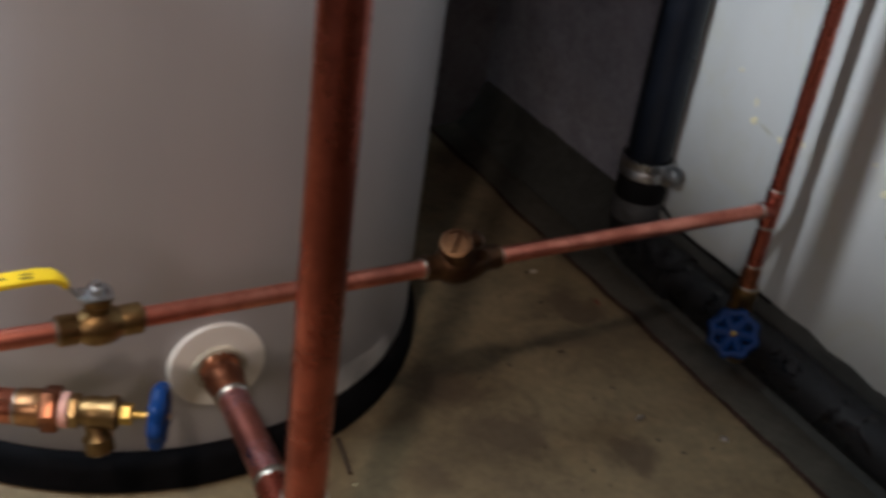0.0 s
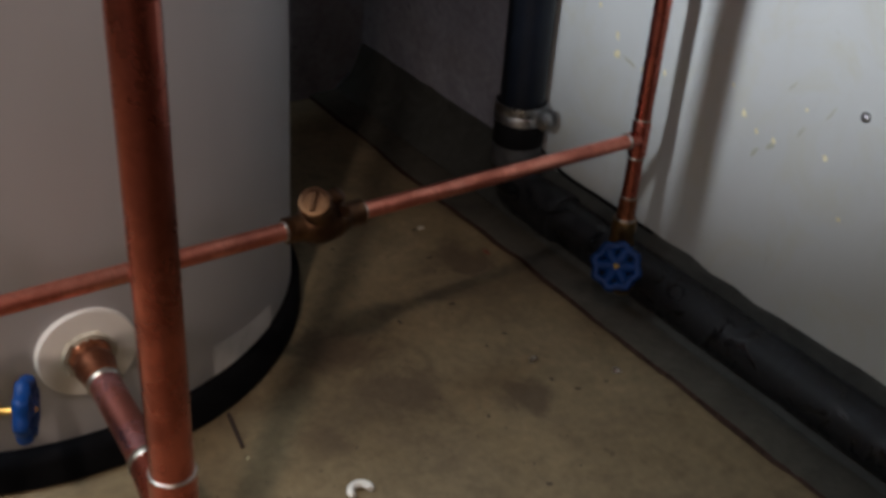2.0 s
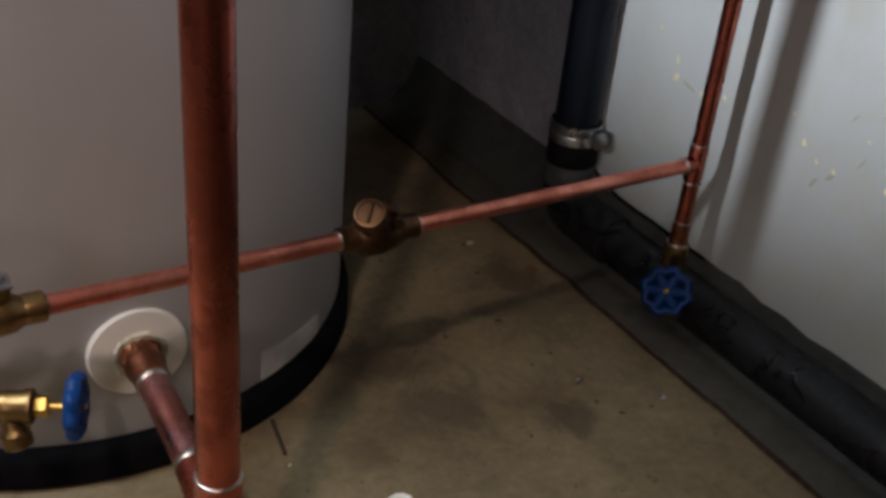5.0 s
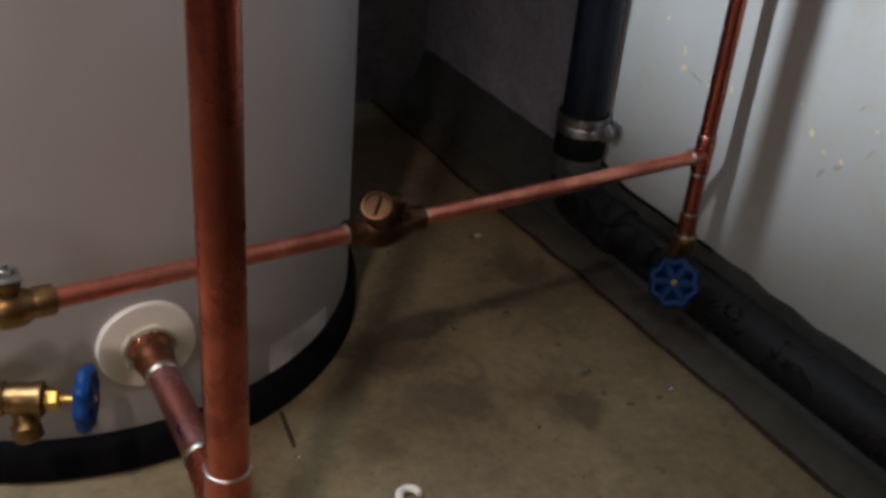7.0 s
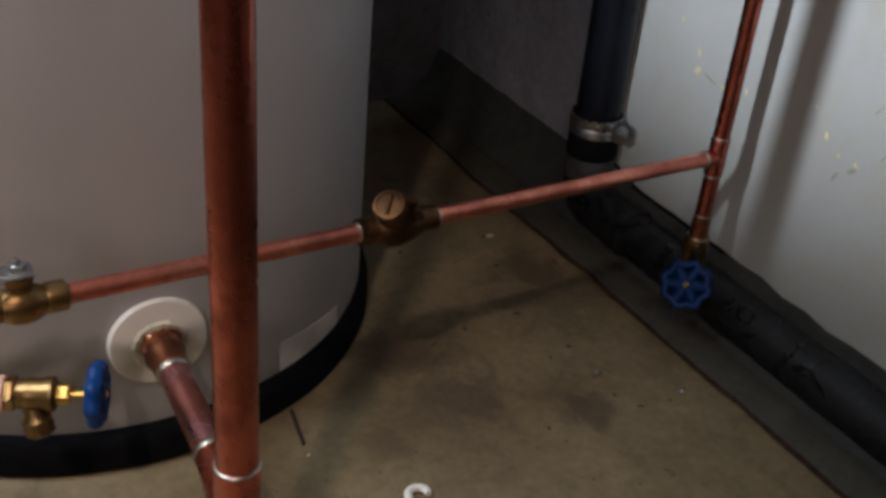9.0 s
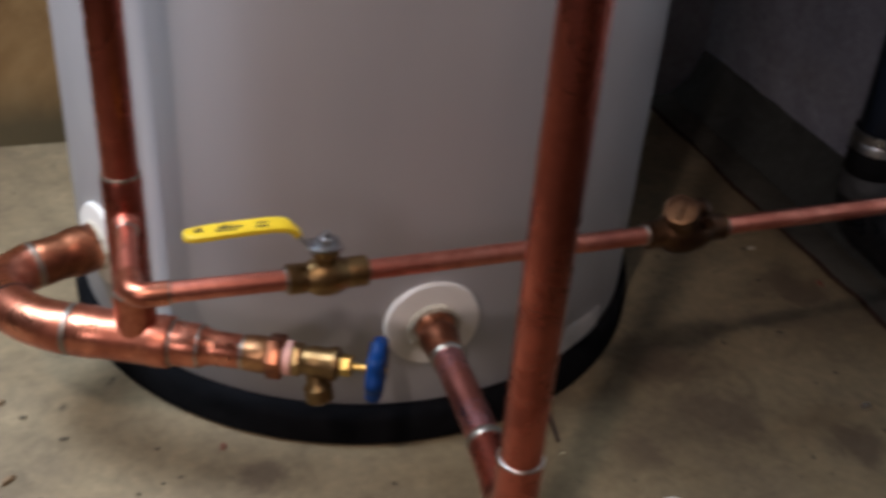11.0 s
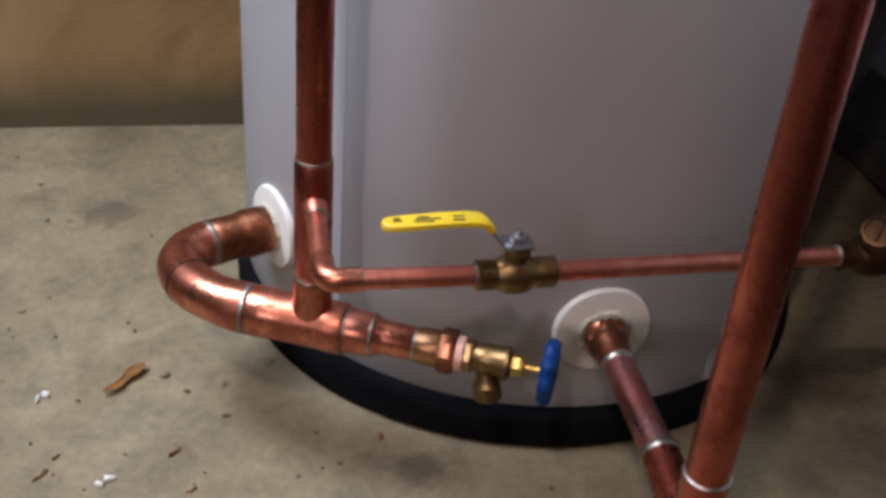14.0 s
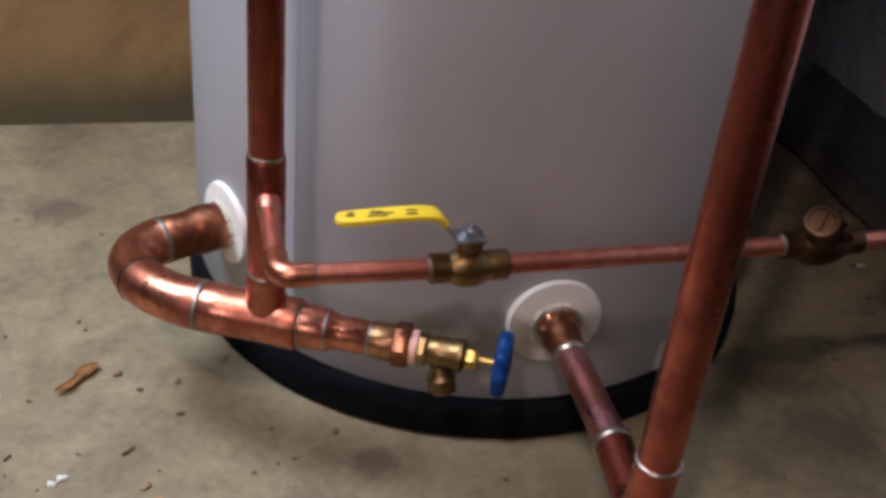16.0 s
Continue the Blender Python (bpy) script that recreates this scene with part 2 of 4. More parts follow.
STRAW = plain("pale_straw", (0.26, 0.17, 0.09), 0.8, 0.4, 60, 0.5)
CHIP_WHITE = plain("white_flake", (0.75, 0.73, 0.68), 0.7, 0.15, 60, 0.4)
STONE = plain("dark_crumb", (0.10, 0.08, 0.05), 0.85, 0.4, 90, 0.6)
PAINT_CHIP = plain("yellow_chip", (0.84, 0.78, 0.50), 0.6, 0.3, 80, 0.4)
SCUFF = plain("greenish_scuff", (0.44, 0.45, 0.35), 0.7, 0.25, 90, 0.3)
CEILING = plain("ceiling_boards", (0.16, 0.12, 0.085), 0.8, 0.3, 6, 0.4)
RUST_RED = plain("rust_red_crumb", (0.16, 0.06, 0.035), 0.8, 0.5, 70, 0.6)
RUST = plain("rusty_metal", (0.034, 0.020, 0.015), 0.75, 0.5, 70, 0.6)

# ---- mesh helpers ----


def finish(bm, name, mat, parent=None, label="", smooth=True):
    mesh = bpy.data.meshes.new(name)
    bmesh.ops.recalc_face_normals(bm, faces=bm.faces)
    if smooth:
        for f in bm.faces:
            f.smooth = True
        for e in bm.edges:
            if len(e.link_faces) == 2 and e.calc_face_angle(0) > 0.7:
                e.smooth = False
    bm.to_mesh(mesh)
    bm.free()
    mesh.materials.append(mat)
    ob = new(name, mesh)
    if parent is not None:
        ob.parent = parent
        ob.matrix_parent_inverse = parent.matrix_world.inverted()
    if label:
        ob["label"] = label
    return ob


def part(name, bm, mat, parent, label="", smooth=True):
    return finish(bm, name, mat, parent, label, smooth)


def thing(name, place, label, category, group="", kind=""):
    ob = new(name)
    ob.empty_display_size = 0.03
    ob.matrix_world = Matrix.Translation(place)
    return tagged(ob, label, category, group, kind)


def frame_of(axis):
    z = Vector(axis).normalized()
    x = z.orthogonal().normalized()
    return x, z.cross(x), z


def sweep(pts, radii, seg=28, caps=True, bm=None):
    """A round tube along points; radii one number or one for each point."""
    bm = bm or bmesh.new()
    pts = [Vector(p) for p in pts]
    if not hasattr(radii, "__len__"):
        radii = [radii] * len(pts)
    dirs = []
    for i in range(len(pts)):
        a, b = pts[max(i - 1, 0)], pts[min(i + 1, len(pts) - 1)]
        d = (b - a)
        dirs.append(d.normalized() if d.length > 1e-9 else (dirs[-1] if dirs else Vector((0, 0, 1))))
    u = dirs[0].orthogonal().normalized()
    rings = []
    for p, d, r in zip(pts, dirs, radii):
        u = (u - d * u.dot(d)).normalized()
        w = d.cross(u)
        rings.append([bm.verts.new(p + (u * math.cos(2 * math.pi * k / seg) + w * math.sin(2 * math.pi * k / seg)) * r) for k in range(seg)])
    for a, b in zip(rings, rings[1:]):
        for k in range(seg):
            bm.faces.new((a[k], a[(k + 1) % seg], b[(k + 1) % seg], b[k]))
    if caps:
        bm.faces.new(list(reversed(rings[0])))
        bm.faces.new(rings[-1])
    return bm


def lathe(origin, axis, profile, seg=32, bm=None, caps=True):
    """A turned body: profile of (distance along axis, radius)."""
    bm = bm or bmesh.new()
    o = Vector(origin)
    x, y, z = frame_of(axis)
    rings = []
    for s, r in profile:
        rings.append([bm.verts.new(o + z * s + (x * math.cos(2 * math.pi * k / seg) + y * math.sin(2 * math.pi * k / seg)) * max(r, 1e-5)) for k in range(seg)])
    for a, b in zip(rings, rings[1:]):
        for k in range(seg):
            bm.faces.new((a[k], a[(k + 1) % seg], b[(k + 1) % seg], b[k]))
    if caps:
        bm.faces.new(list(reversed(rings[0])))
        bm.faces.new(rings[-1])
    return bm


def solder_ring(place, axis, r, thick=0.0016, long=0.004):
    x, y, z = frame_of(axis)
    thick, long = thick * 0.6, long * 0.8
    o = Vector(place) - z * long / 2
    return lathe(o, axis, [(0, r), (long * 0.15, r + thick * 0.7), (long * 0.5, r + thick), (long * 0.85, r + thick * 0.6), (long, r)], 32)


def fillet(pts, radius, n=8):
    """Round the inner corners of a path."""
    pts = [Vector(p) for p in pts]
    out = [pts[0]]
    for a, p, b in zip(pts, pts[1:], pts[2:]):
        u, v = (a - p).normalized(), (b - p).normalized()
        half = u.angle(v) / 2
        cut = min(radius / math.tan(half), (a - p).length * 0.48, (b - p).length * 0.48)
        rr = cut * math.tan(half)
        centre = p + (u + v).normalized() * (rr / math.sin(half))
        s, e = p + u * cut - centre, p + v * cut - centre
        ang = s.angle(e)
        ax = s.cross(e).normalized()
        for k in range(n + 1):
            out.append(centre + Matrix.Rotation(ang * k / n, 3, ax) @ s)
    out.append(pts[-1])
    return out


def along(a, b, t):
    return Vector(a).lerp(Vector(b), t)


def box(lo, hi, bevel=0.0, bm=None):
    bm = bm or bmesh.new()
    lo, hi = Vector(lo), Vector(hi)
    made = bmesh.ops.create_cube(bm, size=1.0, matrix=Matrix.Translation((lo + hi) / 2) @ Matrix.Diagonal((*(hi - lo), 1)))
    if bevel:
        edges = {e for v in made["verts"] for e in v.link_edges}
        bmesh.ops.bevel(bm, geom=list(edges), offset=bevel, segments=2, affect="EDGES", profile=0.6)
    return bm


def hexagon(origin, axis, across, long, bm=None):
    r = across / math.sqrt(3)
    return lathe(origin, axis, [(0, r * 0.93), (long * 0.12, r), (long * 0.88, r), (long, r * 0.93)], 6, bm)


# ---- the room ----
WX, BY = WALL_X, 1.482          # painted side wall, tan back wall
LX, BACK, TOP = -4.6, -4.2, 2.35


def sheet(name, lo, hi, mat, label, category, cell=0.05, wave=0.002):
    """The floor: one gently uneven slab."""
    bm = bmesh.new()
    nx, ny = int((hi[0] - lo[0]) / cell), int((hi[1] - lo[1]) / cell)
    grid = [[bm.verts.new((lo[0] + (hi[0] - lo[0]) * i / nx, lo[1] + (hi[1] - lo[1]) * j / ny, 0)) for j in range(ny + 1)] for i in range(nx + 1)]
    for col in grid:
        for v in col:
            v.co.z = lo[2] + wave * noise.noise(v.co * 3.1) + wave * 0.4 * noise.noise(v.co * 11)
    for i in range(nx):
        for j in range(ny):
            bm.faces.new((grid[i][j], grid[i + 1][j], grid[i + 1][j + 1], grid[i][j + 1]))
    made = bmesh.ops.extrude_face_region(bm, geom=bm.faces[:])
    bmesh.ops.translate(bm, verts=[e for e in made["geom"] if isinstance(e, bmesh.types.BMVert)], vec=(0, 0, -0.12))
    return tagged(finish(bm, name, mat), label, category, kind="structure")


sheet("floor", (LX, BACK, 0.0), (WX, BY + 0.02, 0.0), FLOOR, "worn tan-brown concrete cellar floor with stains", "floor", 0.06)
tagged(finish(box((WX, BACK - 0.2, -0.12), (WX + 0.2, 1.040, TOP)), "wall_east", WALL_PAINT, smooth=False),
       "grey-white painted concrete wall with scuffs and yellow chips", "wall", kind="structure")
tagged(finish(box((WX, 1.040, -0.12), (WX + 0.2, BY + 0.2, TOP), 0, box((0.42, BY - 0.004, -0.12), (WX - 0.001, BY + 0.2, TOP))), "wall_corner", SHADED_CORNER, smooth=False),
       "wall corner behind the drain stack, the tank's shade put into its colour", "wall", kind="structure")
tagged(finish(box((LX - 0.2, BY + 0.02, -0.12), (0.42, BY + 0.2, TOP), 0, box((LX, BY, -0.004), (0.42, BY + 0.019, TOP), 0.003)), "wall_north", TAN, smooth=False),
       "tan parged cellar wall with greenish dark foot", "wall", kind="structure")
tagged(finish(box((LX - 0.2, BACK, -0.12), (LX, BY, TOP)), "wall_west", DIM, smooth=False), "plain brown parged cellar wall", "wall", kind="structure")
tagged(finish(box((LX - 0.2, BACK - 0.2, -0.12), (WX, BACK, TOP)), "wall_south", DIM, smooth=False), "plain brown parged cellar wall", "wall", kind="structure")
tagged(finish(box((LX - 0.2, BACK - 0.2, TOP), (WX + 0.2, BY + 0.2, TOP + 0.15)), "ceiling", CEILING, smooth=False), "plain brown board cellar ceiling", "ceiling", kind="structure")


STRIP_END = 1.475


def patch_strip():
    """The grey concrete strip along the wall, a few millimetres proud, with a ragged edge."""
    bm = bmesh.new()
    rows = []
    n = 180
    for i in range(n + 1):
        y = BACK + 0.01 + (STRIP_END - BACK - 0.01) * i / n
        e = 0.861 + 0.006 * noise.noise((y * 4, 0, 3)) + 0.005 * noise.noise((y * 21, 1, 0)) + 0.002 * noise.noise((y * 70, 5, 0))
        rows.append([bm.verts.new((e, y, -0.01)), bm.verts.new((e + 0.001, y, 0.003)), bm.verts.new((e + 0.006, y, 0.006 + 0.001 * noise.noise((y * 30, 7, 0)))),
                     bm.verts.new(((e + WX) / 2, y, 0.008 + 0.003 * noise.noise((y * 12, 3, 0)))), bm.verts.new((WX - 0.055, y, 0.010))])
    for a, b in zip(rows, rows[1:]):
        for k in range(4):
            bm.faces.new((a[k], b[k], b[k + 1], a[k + 1]))
    return tagged(finish(bm, "floor_patch", PATCH), "grey newer concrete strip along the wall foot", "floor strip", kind="structure")


patch_strip()


def wall_foot():
    """A rough dark cove of tarred mortar behind the floor pipe."""
    bm = bmesh.new()
    rows = []
    n = 160
    for i in range(n + 1):
        y = BACK + 0.01 + (STRIP_END - BACK - 0.01) * i / n
        h = 0.082 + 0.006 * noise.noise((y * 6, 2, 8)) + 0.004 * noise.noise((y * 25, 2, 1))
        rows.append([bm.verts.new((WX - 0.057, y, 0.004)), bm.verts.new((WX - 0.050, y, 0.0125)), bm.verts.new((WX - 0.024, y, 0.034 + 0.005 * noise.noise((y * 20, 9, 1)))),
                     bm.verts.new((WX - 0.012, y, h - 0.024 + 0.004 * noise.noise((y * 31, 4, 1)))), bm.verts.new((WX - 0.005, y, h - 0.003)), bm.verts.new((WX + 0.001, y, h))])
    for a, b in zip(rows, rows[1:]):
        for k in range(5):
            bm.faces.new((a[k], b[k], b[k + 1], a[k + 1]))
    return tagged(finish(bm, "baseboard", TAR), "dark rough mortar cove at the wall foot", "wall foot", kind="structure")


wall_foot()


def floor_seam():
    """The dark open joint between floor and strip."""
    bm = bmesh.new()
    rows = []
    n = 220
    for i in range(n + 1):
        y = BACK + 0.02 + (STRIP_END - BACK - 0.02) * i / n
        e = 0.861 + 0.006 * noise.noise((y * 4, 0, 3)) + 0.005 * noise.noise((y * 21, 1, 0))
        w = max(0.0006, 0.0030 + 0.005 * noise.noise((y * 9, 4, 2)))
        rows.append([bm.verts.new((e - w, y, 0.0022)), bm.verts.new((e + 0.0025, y, 0.0042))])
    for a, b in zip(rows, rows[1:]):
        bm.faces.new((a[0], b[0], b[1], a[1]))
    return tagged(finish(bm, "floor_joint", JOINT), "dark gritty joint beside the grey strip", "floor joint", kind="structure")


floor_seam()

# ---- the tank ----
TX, TY, TR = 0.279, 1.090, 0.316
tank = thing("water_tank", (TX, TY, 0), "grey jacketed round water tank on a black base", "water tank")
part("base", lathe((TX, TY, 0.001), (0, 0, 1), [(0, 0.322), (0.004, 0.327), (0.030, 0.327), (0.040, 0.324), (0.044, 0.318), (0.044, 0.20)], 128), BLACK_FOAM, tank, "black plastic base rim")
part("jacket", lathe((TX, TY, 0.044), (0, 0, 1), [(0, TR - 0.002), (0.003, TR), (0.4, TR + 0.0004), (0.8, TR), (1.26, TR), (1.28, TR - 0.012)], 160), JACKET, tank, "smooth grey jacket")
part("lid", lathe((TX, TY, 1.324), (0, 0, 1), [(0, TR - 0.012), (0.02, TR - 0.03), (0.03, 0.05)], 96), BLACK_FOAM, tank)


def jacket_strip(angle0, angle1, z0, z1, lift, mat, name, label, n=12):
    """A thin curved piece on the jacket between two angles (degrees)."""
    bm = bmesh.new()
    loops = []
    for i in range(n + 1):
        a = radians(angle0 + (angle1 - angle0) * i / n)
        c, s = math.cos(a), math.sin(a)
        col = []
        for r, z in ((TR - 0.002, z0(i / n)), (TR + lift, z0(i / n)), (TR + lift, z1(i / n)), (TR - 0.002, z1(i / n))):
            col.append(bm.verts.new((TX + c * r, TY + s * r, z)))
        loops.append(col)
    for a, b in zip(loops, loops[1:]):
        for k in range(4):
            bm.faces.new((a[k], b[k], b[(k + 1) % 4], a[(k + 1) % 4]))
    bm.faces.new(loops[0])
    bm.faces.new(list(reversed(loops[-1])))
    return part(name, bm, mat, tank, label)


# the overlap seam of the jacket, and the pale sticker near the foot
jacket_strip(-141.5, -138.0, lambda t: 0.05, lambda t: 1.30, 0.0006, JACKET, "seam", "overlapping jacket seam", 4)
jacket_strip(-67.5, -48.5, lambda t: 0.047, lambda t: 0.083 - 0.012 * t, 0.0008, STICKER, "sticker", "pale worn sticker")


def escutcheon(angle, z, r):
    a = radians(angle)
    n = Vector((math.cos(a), math.sin(a), 0))
    o = Vector((TX, TY, z)) + n * (TR - 0.006)
    plate = thing("escutcheon", o + n * 0.006, "white round plastic collar on the tank jacket", "pipe collar", "collars on the tank")
    part("plate", lathe(o, n, [(0, r), (0.008, r), (0.0105, r - 0.0015), (0.0125, r * 0.6), (0.013, 0.016)], 64), WHITE_PLASTIC, plate)
    bm = bmesh.new()
    x, y, zz = frame_of(n)
    loops = []
    for k in range(48):
        t = 2 * math.pi * k / 48
        e = x * math.cos(t) + y * math.sin(t)
        c = o + n * 0.0125 + e * (0.0205 + 0.0012 * random.random())
        loops.append([bm.verts.new(c + (e * math.cos(a) + n * math.sin(a)) * (0.0032 + 0.0022 * random.random())) for a in (0, 1.05, 2.1, 3.14, 4.2, 5.2)])
    for k in range(48):
        p, q = loops[k], loops[(k + 1) % 48]
        for a in range(6):
            bm.faces.new((p[a], q[a], q[(a + 1) % 6], p[(a + 1) % 6]))
    part("sealant", bm, FOAM, plate, "yellowed crumbly sealant")
    return o + n * 0.012, n


F1, N1 = escutcheon(-157.0, 0.143, 0.043)
F2, N2 = escutcheon(-91.5, 0.140, 0.0455)

# ---- left run: fat stub, return bend, tee, reducers ----
RUN0, RUN1 = Vector((-0.060, 0.8265, 0.150)), Vector((0.200, 0.7065, 0.150))
RD = (RUN1 - RUN0).normalized()
RA = Vector((0.0095, 0.7945, 0))          # riser over the tee
TEE = RUN0 + RD * ((RA.x - RUN0.x) / RD.x)
run = thing("fat_copper_run", TEE, "fat copper return bend and tee with silver solder joints", "copper pipe")
bend_end = RUN0 + RD * 0.017
E0 = F1 + N1 * 0.064
part("adapter", lathe(F1 - N1 * 0.004, N1, [(0, 0.0215), (0.010, 0.0238), (0.030, 0.0245), (0.034, 0.0232), (0.040, 0.0222), (0.046, 0.0222), (0.066, 0.0230), (0.068, 0.0215)], 48), BURNT, run, "heat-stained copper adapter")


def bezier(a, da, b, db, n):
    """Points of a smooth bend from a, leaving along da, to b, arriving along db."""
    p, q = a + da, b - db
    return [a * (1 - u) ** 3 + p * 3 * u * (1 - u) ** 2 + q * 3 * u * u * (1 - u) + b * u ** 3 for u in (i / n for i in range(n + 1))]


bend = bezier(E0, N1 * 0.054, bend_end, RD * 0.064, 32)
mid = 19
part("elbow", sweep(bend[:mid + 1], [0.0232, 0.0232, 0.0226] + [0.0222] * (mid - 4) + [0.0226, 0.0228], 40), COPPER_BRIGHT, run)
part("elbow", sweep(bend[mid:], [0.0224, 0.0224] + [0.0222] * (len(bend) - mid - 6) + [0.0225, 0.0230, 0.0230, 0.0230], 40), COPPER_BRIGHT, run)
d_mid = (bend[mid + 1] - bend[mid - 1]).normalized()
part("joint", solder_ring(bend[mid], d_mid, 0.0227, 0.0006, 0.0026), RUBBER, run, "dark gap between fittings")
part("solder", solder_ring(E0 + N1 * 0.001, N1, 0.0226, 0.0018, 0.010), SOLDER, run)
part("solder", solder_ring(bend_end, RD, 0.0224, 0.0016, 0.007), SOLDER, run)
part("joint", solder_ring(bend_end + RD * 0.0042, RD, 0.0224, 0.0005, 0.0014), RUBBER, run, "dark gap between fittings")
t0 = bend_end + RD * 0.003
part("tee", lathe(t0, RD, [(0, 0.0222), (0.002, 0.0231), (0.018, 0.0231), (0.024, 0.0223), (0.066, 0.0223), (0.071, 0.0231), (0.086, 0.0231), (0.0875, 0.0224), (0.0885, 0.0195)], 48), COPPER_BRIGHT, run)
part("tee_outlet", lathe(TEE, (0, 0, 1), [(0.008, 0.0184), (0.016, 0.0181), (0.022, 0.0176), (0.028, 0.0171), (0.034, 0.0170), (0.046, 0.0172), (0.049, 0.0168), (0.050, 0.016)], 40), COPPER_BRIGHT, run)
t1 = t0 + RD * 0.087
part("reducer", lathe(t1, RD, [(0, 0.0195), (0.004, 0.0199), (0.024, 0.0194), (0.027, 0.0182), (0.033, 0.0160), (0.038, 0.0152), (0.062, 0.0150), (0.064, 0.0140)], 40), COPPER_BRIGHT, run)
part("solder", solder_ring(t1 + RD * 0.002, RD, 0.0203, 0.0010, 0.003), SOLDER, run)
part("solder", solder_ring(t1 + RD * 0.026, RD, 0.0190, 0.0010, 0.003), SOLDER, run)
part("solder", solder_ring(t1 + RD * 0.064, RD, 0.0150, 0.0012, 0.004), SOLDER, run)


def handwheel(parent, hub, axis, r):
    """A blue cast wheel: scalloped rim, five spokes and a hub."""
    x, y, z = frame_of(axis)
    bm = bmesh.new()
    seg, tube = 60, 10
    rings = []
    for k in range(seg):
        a = 2 * math.pi * k / seg
        rad = r * (0.86 + 0.065 * math.cos(8 * a))
        c = Vector(hub) + (x * math.cos(a) + y * math.sin(a)) * rad
        out = (x * math.cos(a) + y * math.sin(a))
        rings.append([bm.verts.new(c + out * math.cos(2 * math.pi * j / tube) * r * 0.20 + z * math.sin(2 * math.pi * j / tube) * r * 0.25) for j in range(tube)])
    for k in range(seg):
        p, q = rings[k], rings[(k + 1) % seg]
        for j in range(tube):
            bm.faces.new((p[j], q[j], q[(j + 1) % tube], p[(j + 1) % tube]))
    wheel = part("handwheel", bm, BLUE, parent, "blue enamelled handwheel")
    for k in range(6):
        a = 2 * math.pi * k / 6
        d = x * math.cos(a) + y * math.sin(a)
        part("spoke", sweep([Vector(hub) + d * r * 0.12, Vector(hub) + d * r * 0.80], [r * 0.30, r * 0.22], 10), BLUE, wheel)
    part("hub", lathe(Vector(hub) - z * r * 0.2, z, [(0, r * 0.2), (r * 0.05, r * 0.26), (r * 0.34, r * 0.26), (r * 0.4, r * 0.2)], 24), BLUE, wheel)
    part("screw", lathe(Vector(hub) + z * r * 0.18, z, [(0, r * 0.13), (r * 0.10, r * 0.12), (r * 0.16, r * 0.04)], 12), BRASS_BRIGHT, wheel, "bright brass screw")
    return wheel


def drain_valve(origin, axis, spout, label, body, nut, wheel_r=0.027, stretch=1.0, tape=True):
    """A hose drain valve: socket, hex, body, slanted threaded spout, bonnet, stem and wheel."""
    d = Vector(axis).normalized()
    o = Vector(origin)
    k = stretch
    valve = thing("drain_valve", o, label, "valve", "drain valves")
    part("socket", lathe(o, d, [(0, 0.0150), (0.003, 0.0160), (0.020, 0.0164), (0.022, 0.0158)], 36), BRASS_WARM, valve, "copper-toned brass socket")
    part("collar", hexagon(o + d * 0.021, d, 0.0345, 0.014), BURNT, valve, "heat-darkened collar")
    if tape:
        part("thread_tape", lathe(o + d * 0.035, d, [(0, 0.0135), (0.001, 0.0152), (0.007, 0.0150), (0.008, 0.0130)], 32), PINK, valve, "pink thread tape")
    part("hexagon", hexagon(o + d * 0.042, d, 0.0255, 0.009), body, valve)
    part("body", lathe(o + d * 0.050, d, [(0, 0.0110), (0.003, 0.0125), (0.012, 0.0138), (0.022, 0.0132), (0.026, 0.0150), (0.031, 0.0150), (0.033, 0.0115)], 36), body, valve)
    s = Vector(spout).normalized()
    so = o + d * 0.060 + s * 0.004
    part("spout", lathe(so, s, [(0, 0.0085), (0.014, 0.0088), (0.018, 0.0115), (0.020, 0.0128), (0.023, 0.0118), (0.026, 0.0128), (0.029, 0.0118), (0.032, 0.0125), (0.034, 0.0100)], 32), body, valve, "threaded hose spout")
    bo = o + d * 0.083
    part("bonnet", hexagon(bo, d, 0.0165, 0.011), nut, valve, "bright packing nut")
    part("stem", lathe(bo + d * 0.010, d, [(0, 0.0035), (0.020 * k, 0.0032)], 14), BRASS_BRIGHT, valve)
    handwheel(valve, bo + d * (0.010 + 0.018 * k), d, wheel_r)
    return valve


V0 = t1 + RD * 0.064
drain_valve(V0, RD, Vector((0.12, -0.30, -1.0)), "brass hose drain valve with blue handwheel on the copper run", BRASS, BRASS_BRIGHT, 0.0262, 1.25)

# ---- left riser and its branch ----
riser = thing("copper_riser", (RA.x, RA.y, 0.20), "tall copper riser rising from the fat tee", "copper pipe", "copper risers")
part("pipe", sweep([(RA.x, RA.y, 0.19), (RA.x, RA.y, 0.30), (RA.x, RA.y, TOP)], 0.0143, 36), COPPER, riser)
part("branch_tee", lathe((RA.x, RA.y, 0.203), (0, 0, 1), [(0, 0.0148), (0.002, 0.0160), (0.106, 0.0160), (0.108, 0.0148)], 40), COPPER, riser)
part("solder", solder_ring((RA.x, RA.y, 0.312), (0, 0, 1), 0.0148, 0.0013, 0.004), SOLDER, riser)
part("solder", solder_ring((RA.x, RA.y, 0.199), (0, 0, 1), 0.0160, 0.0013, 0.004), SOLDER, riser)

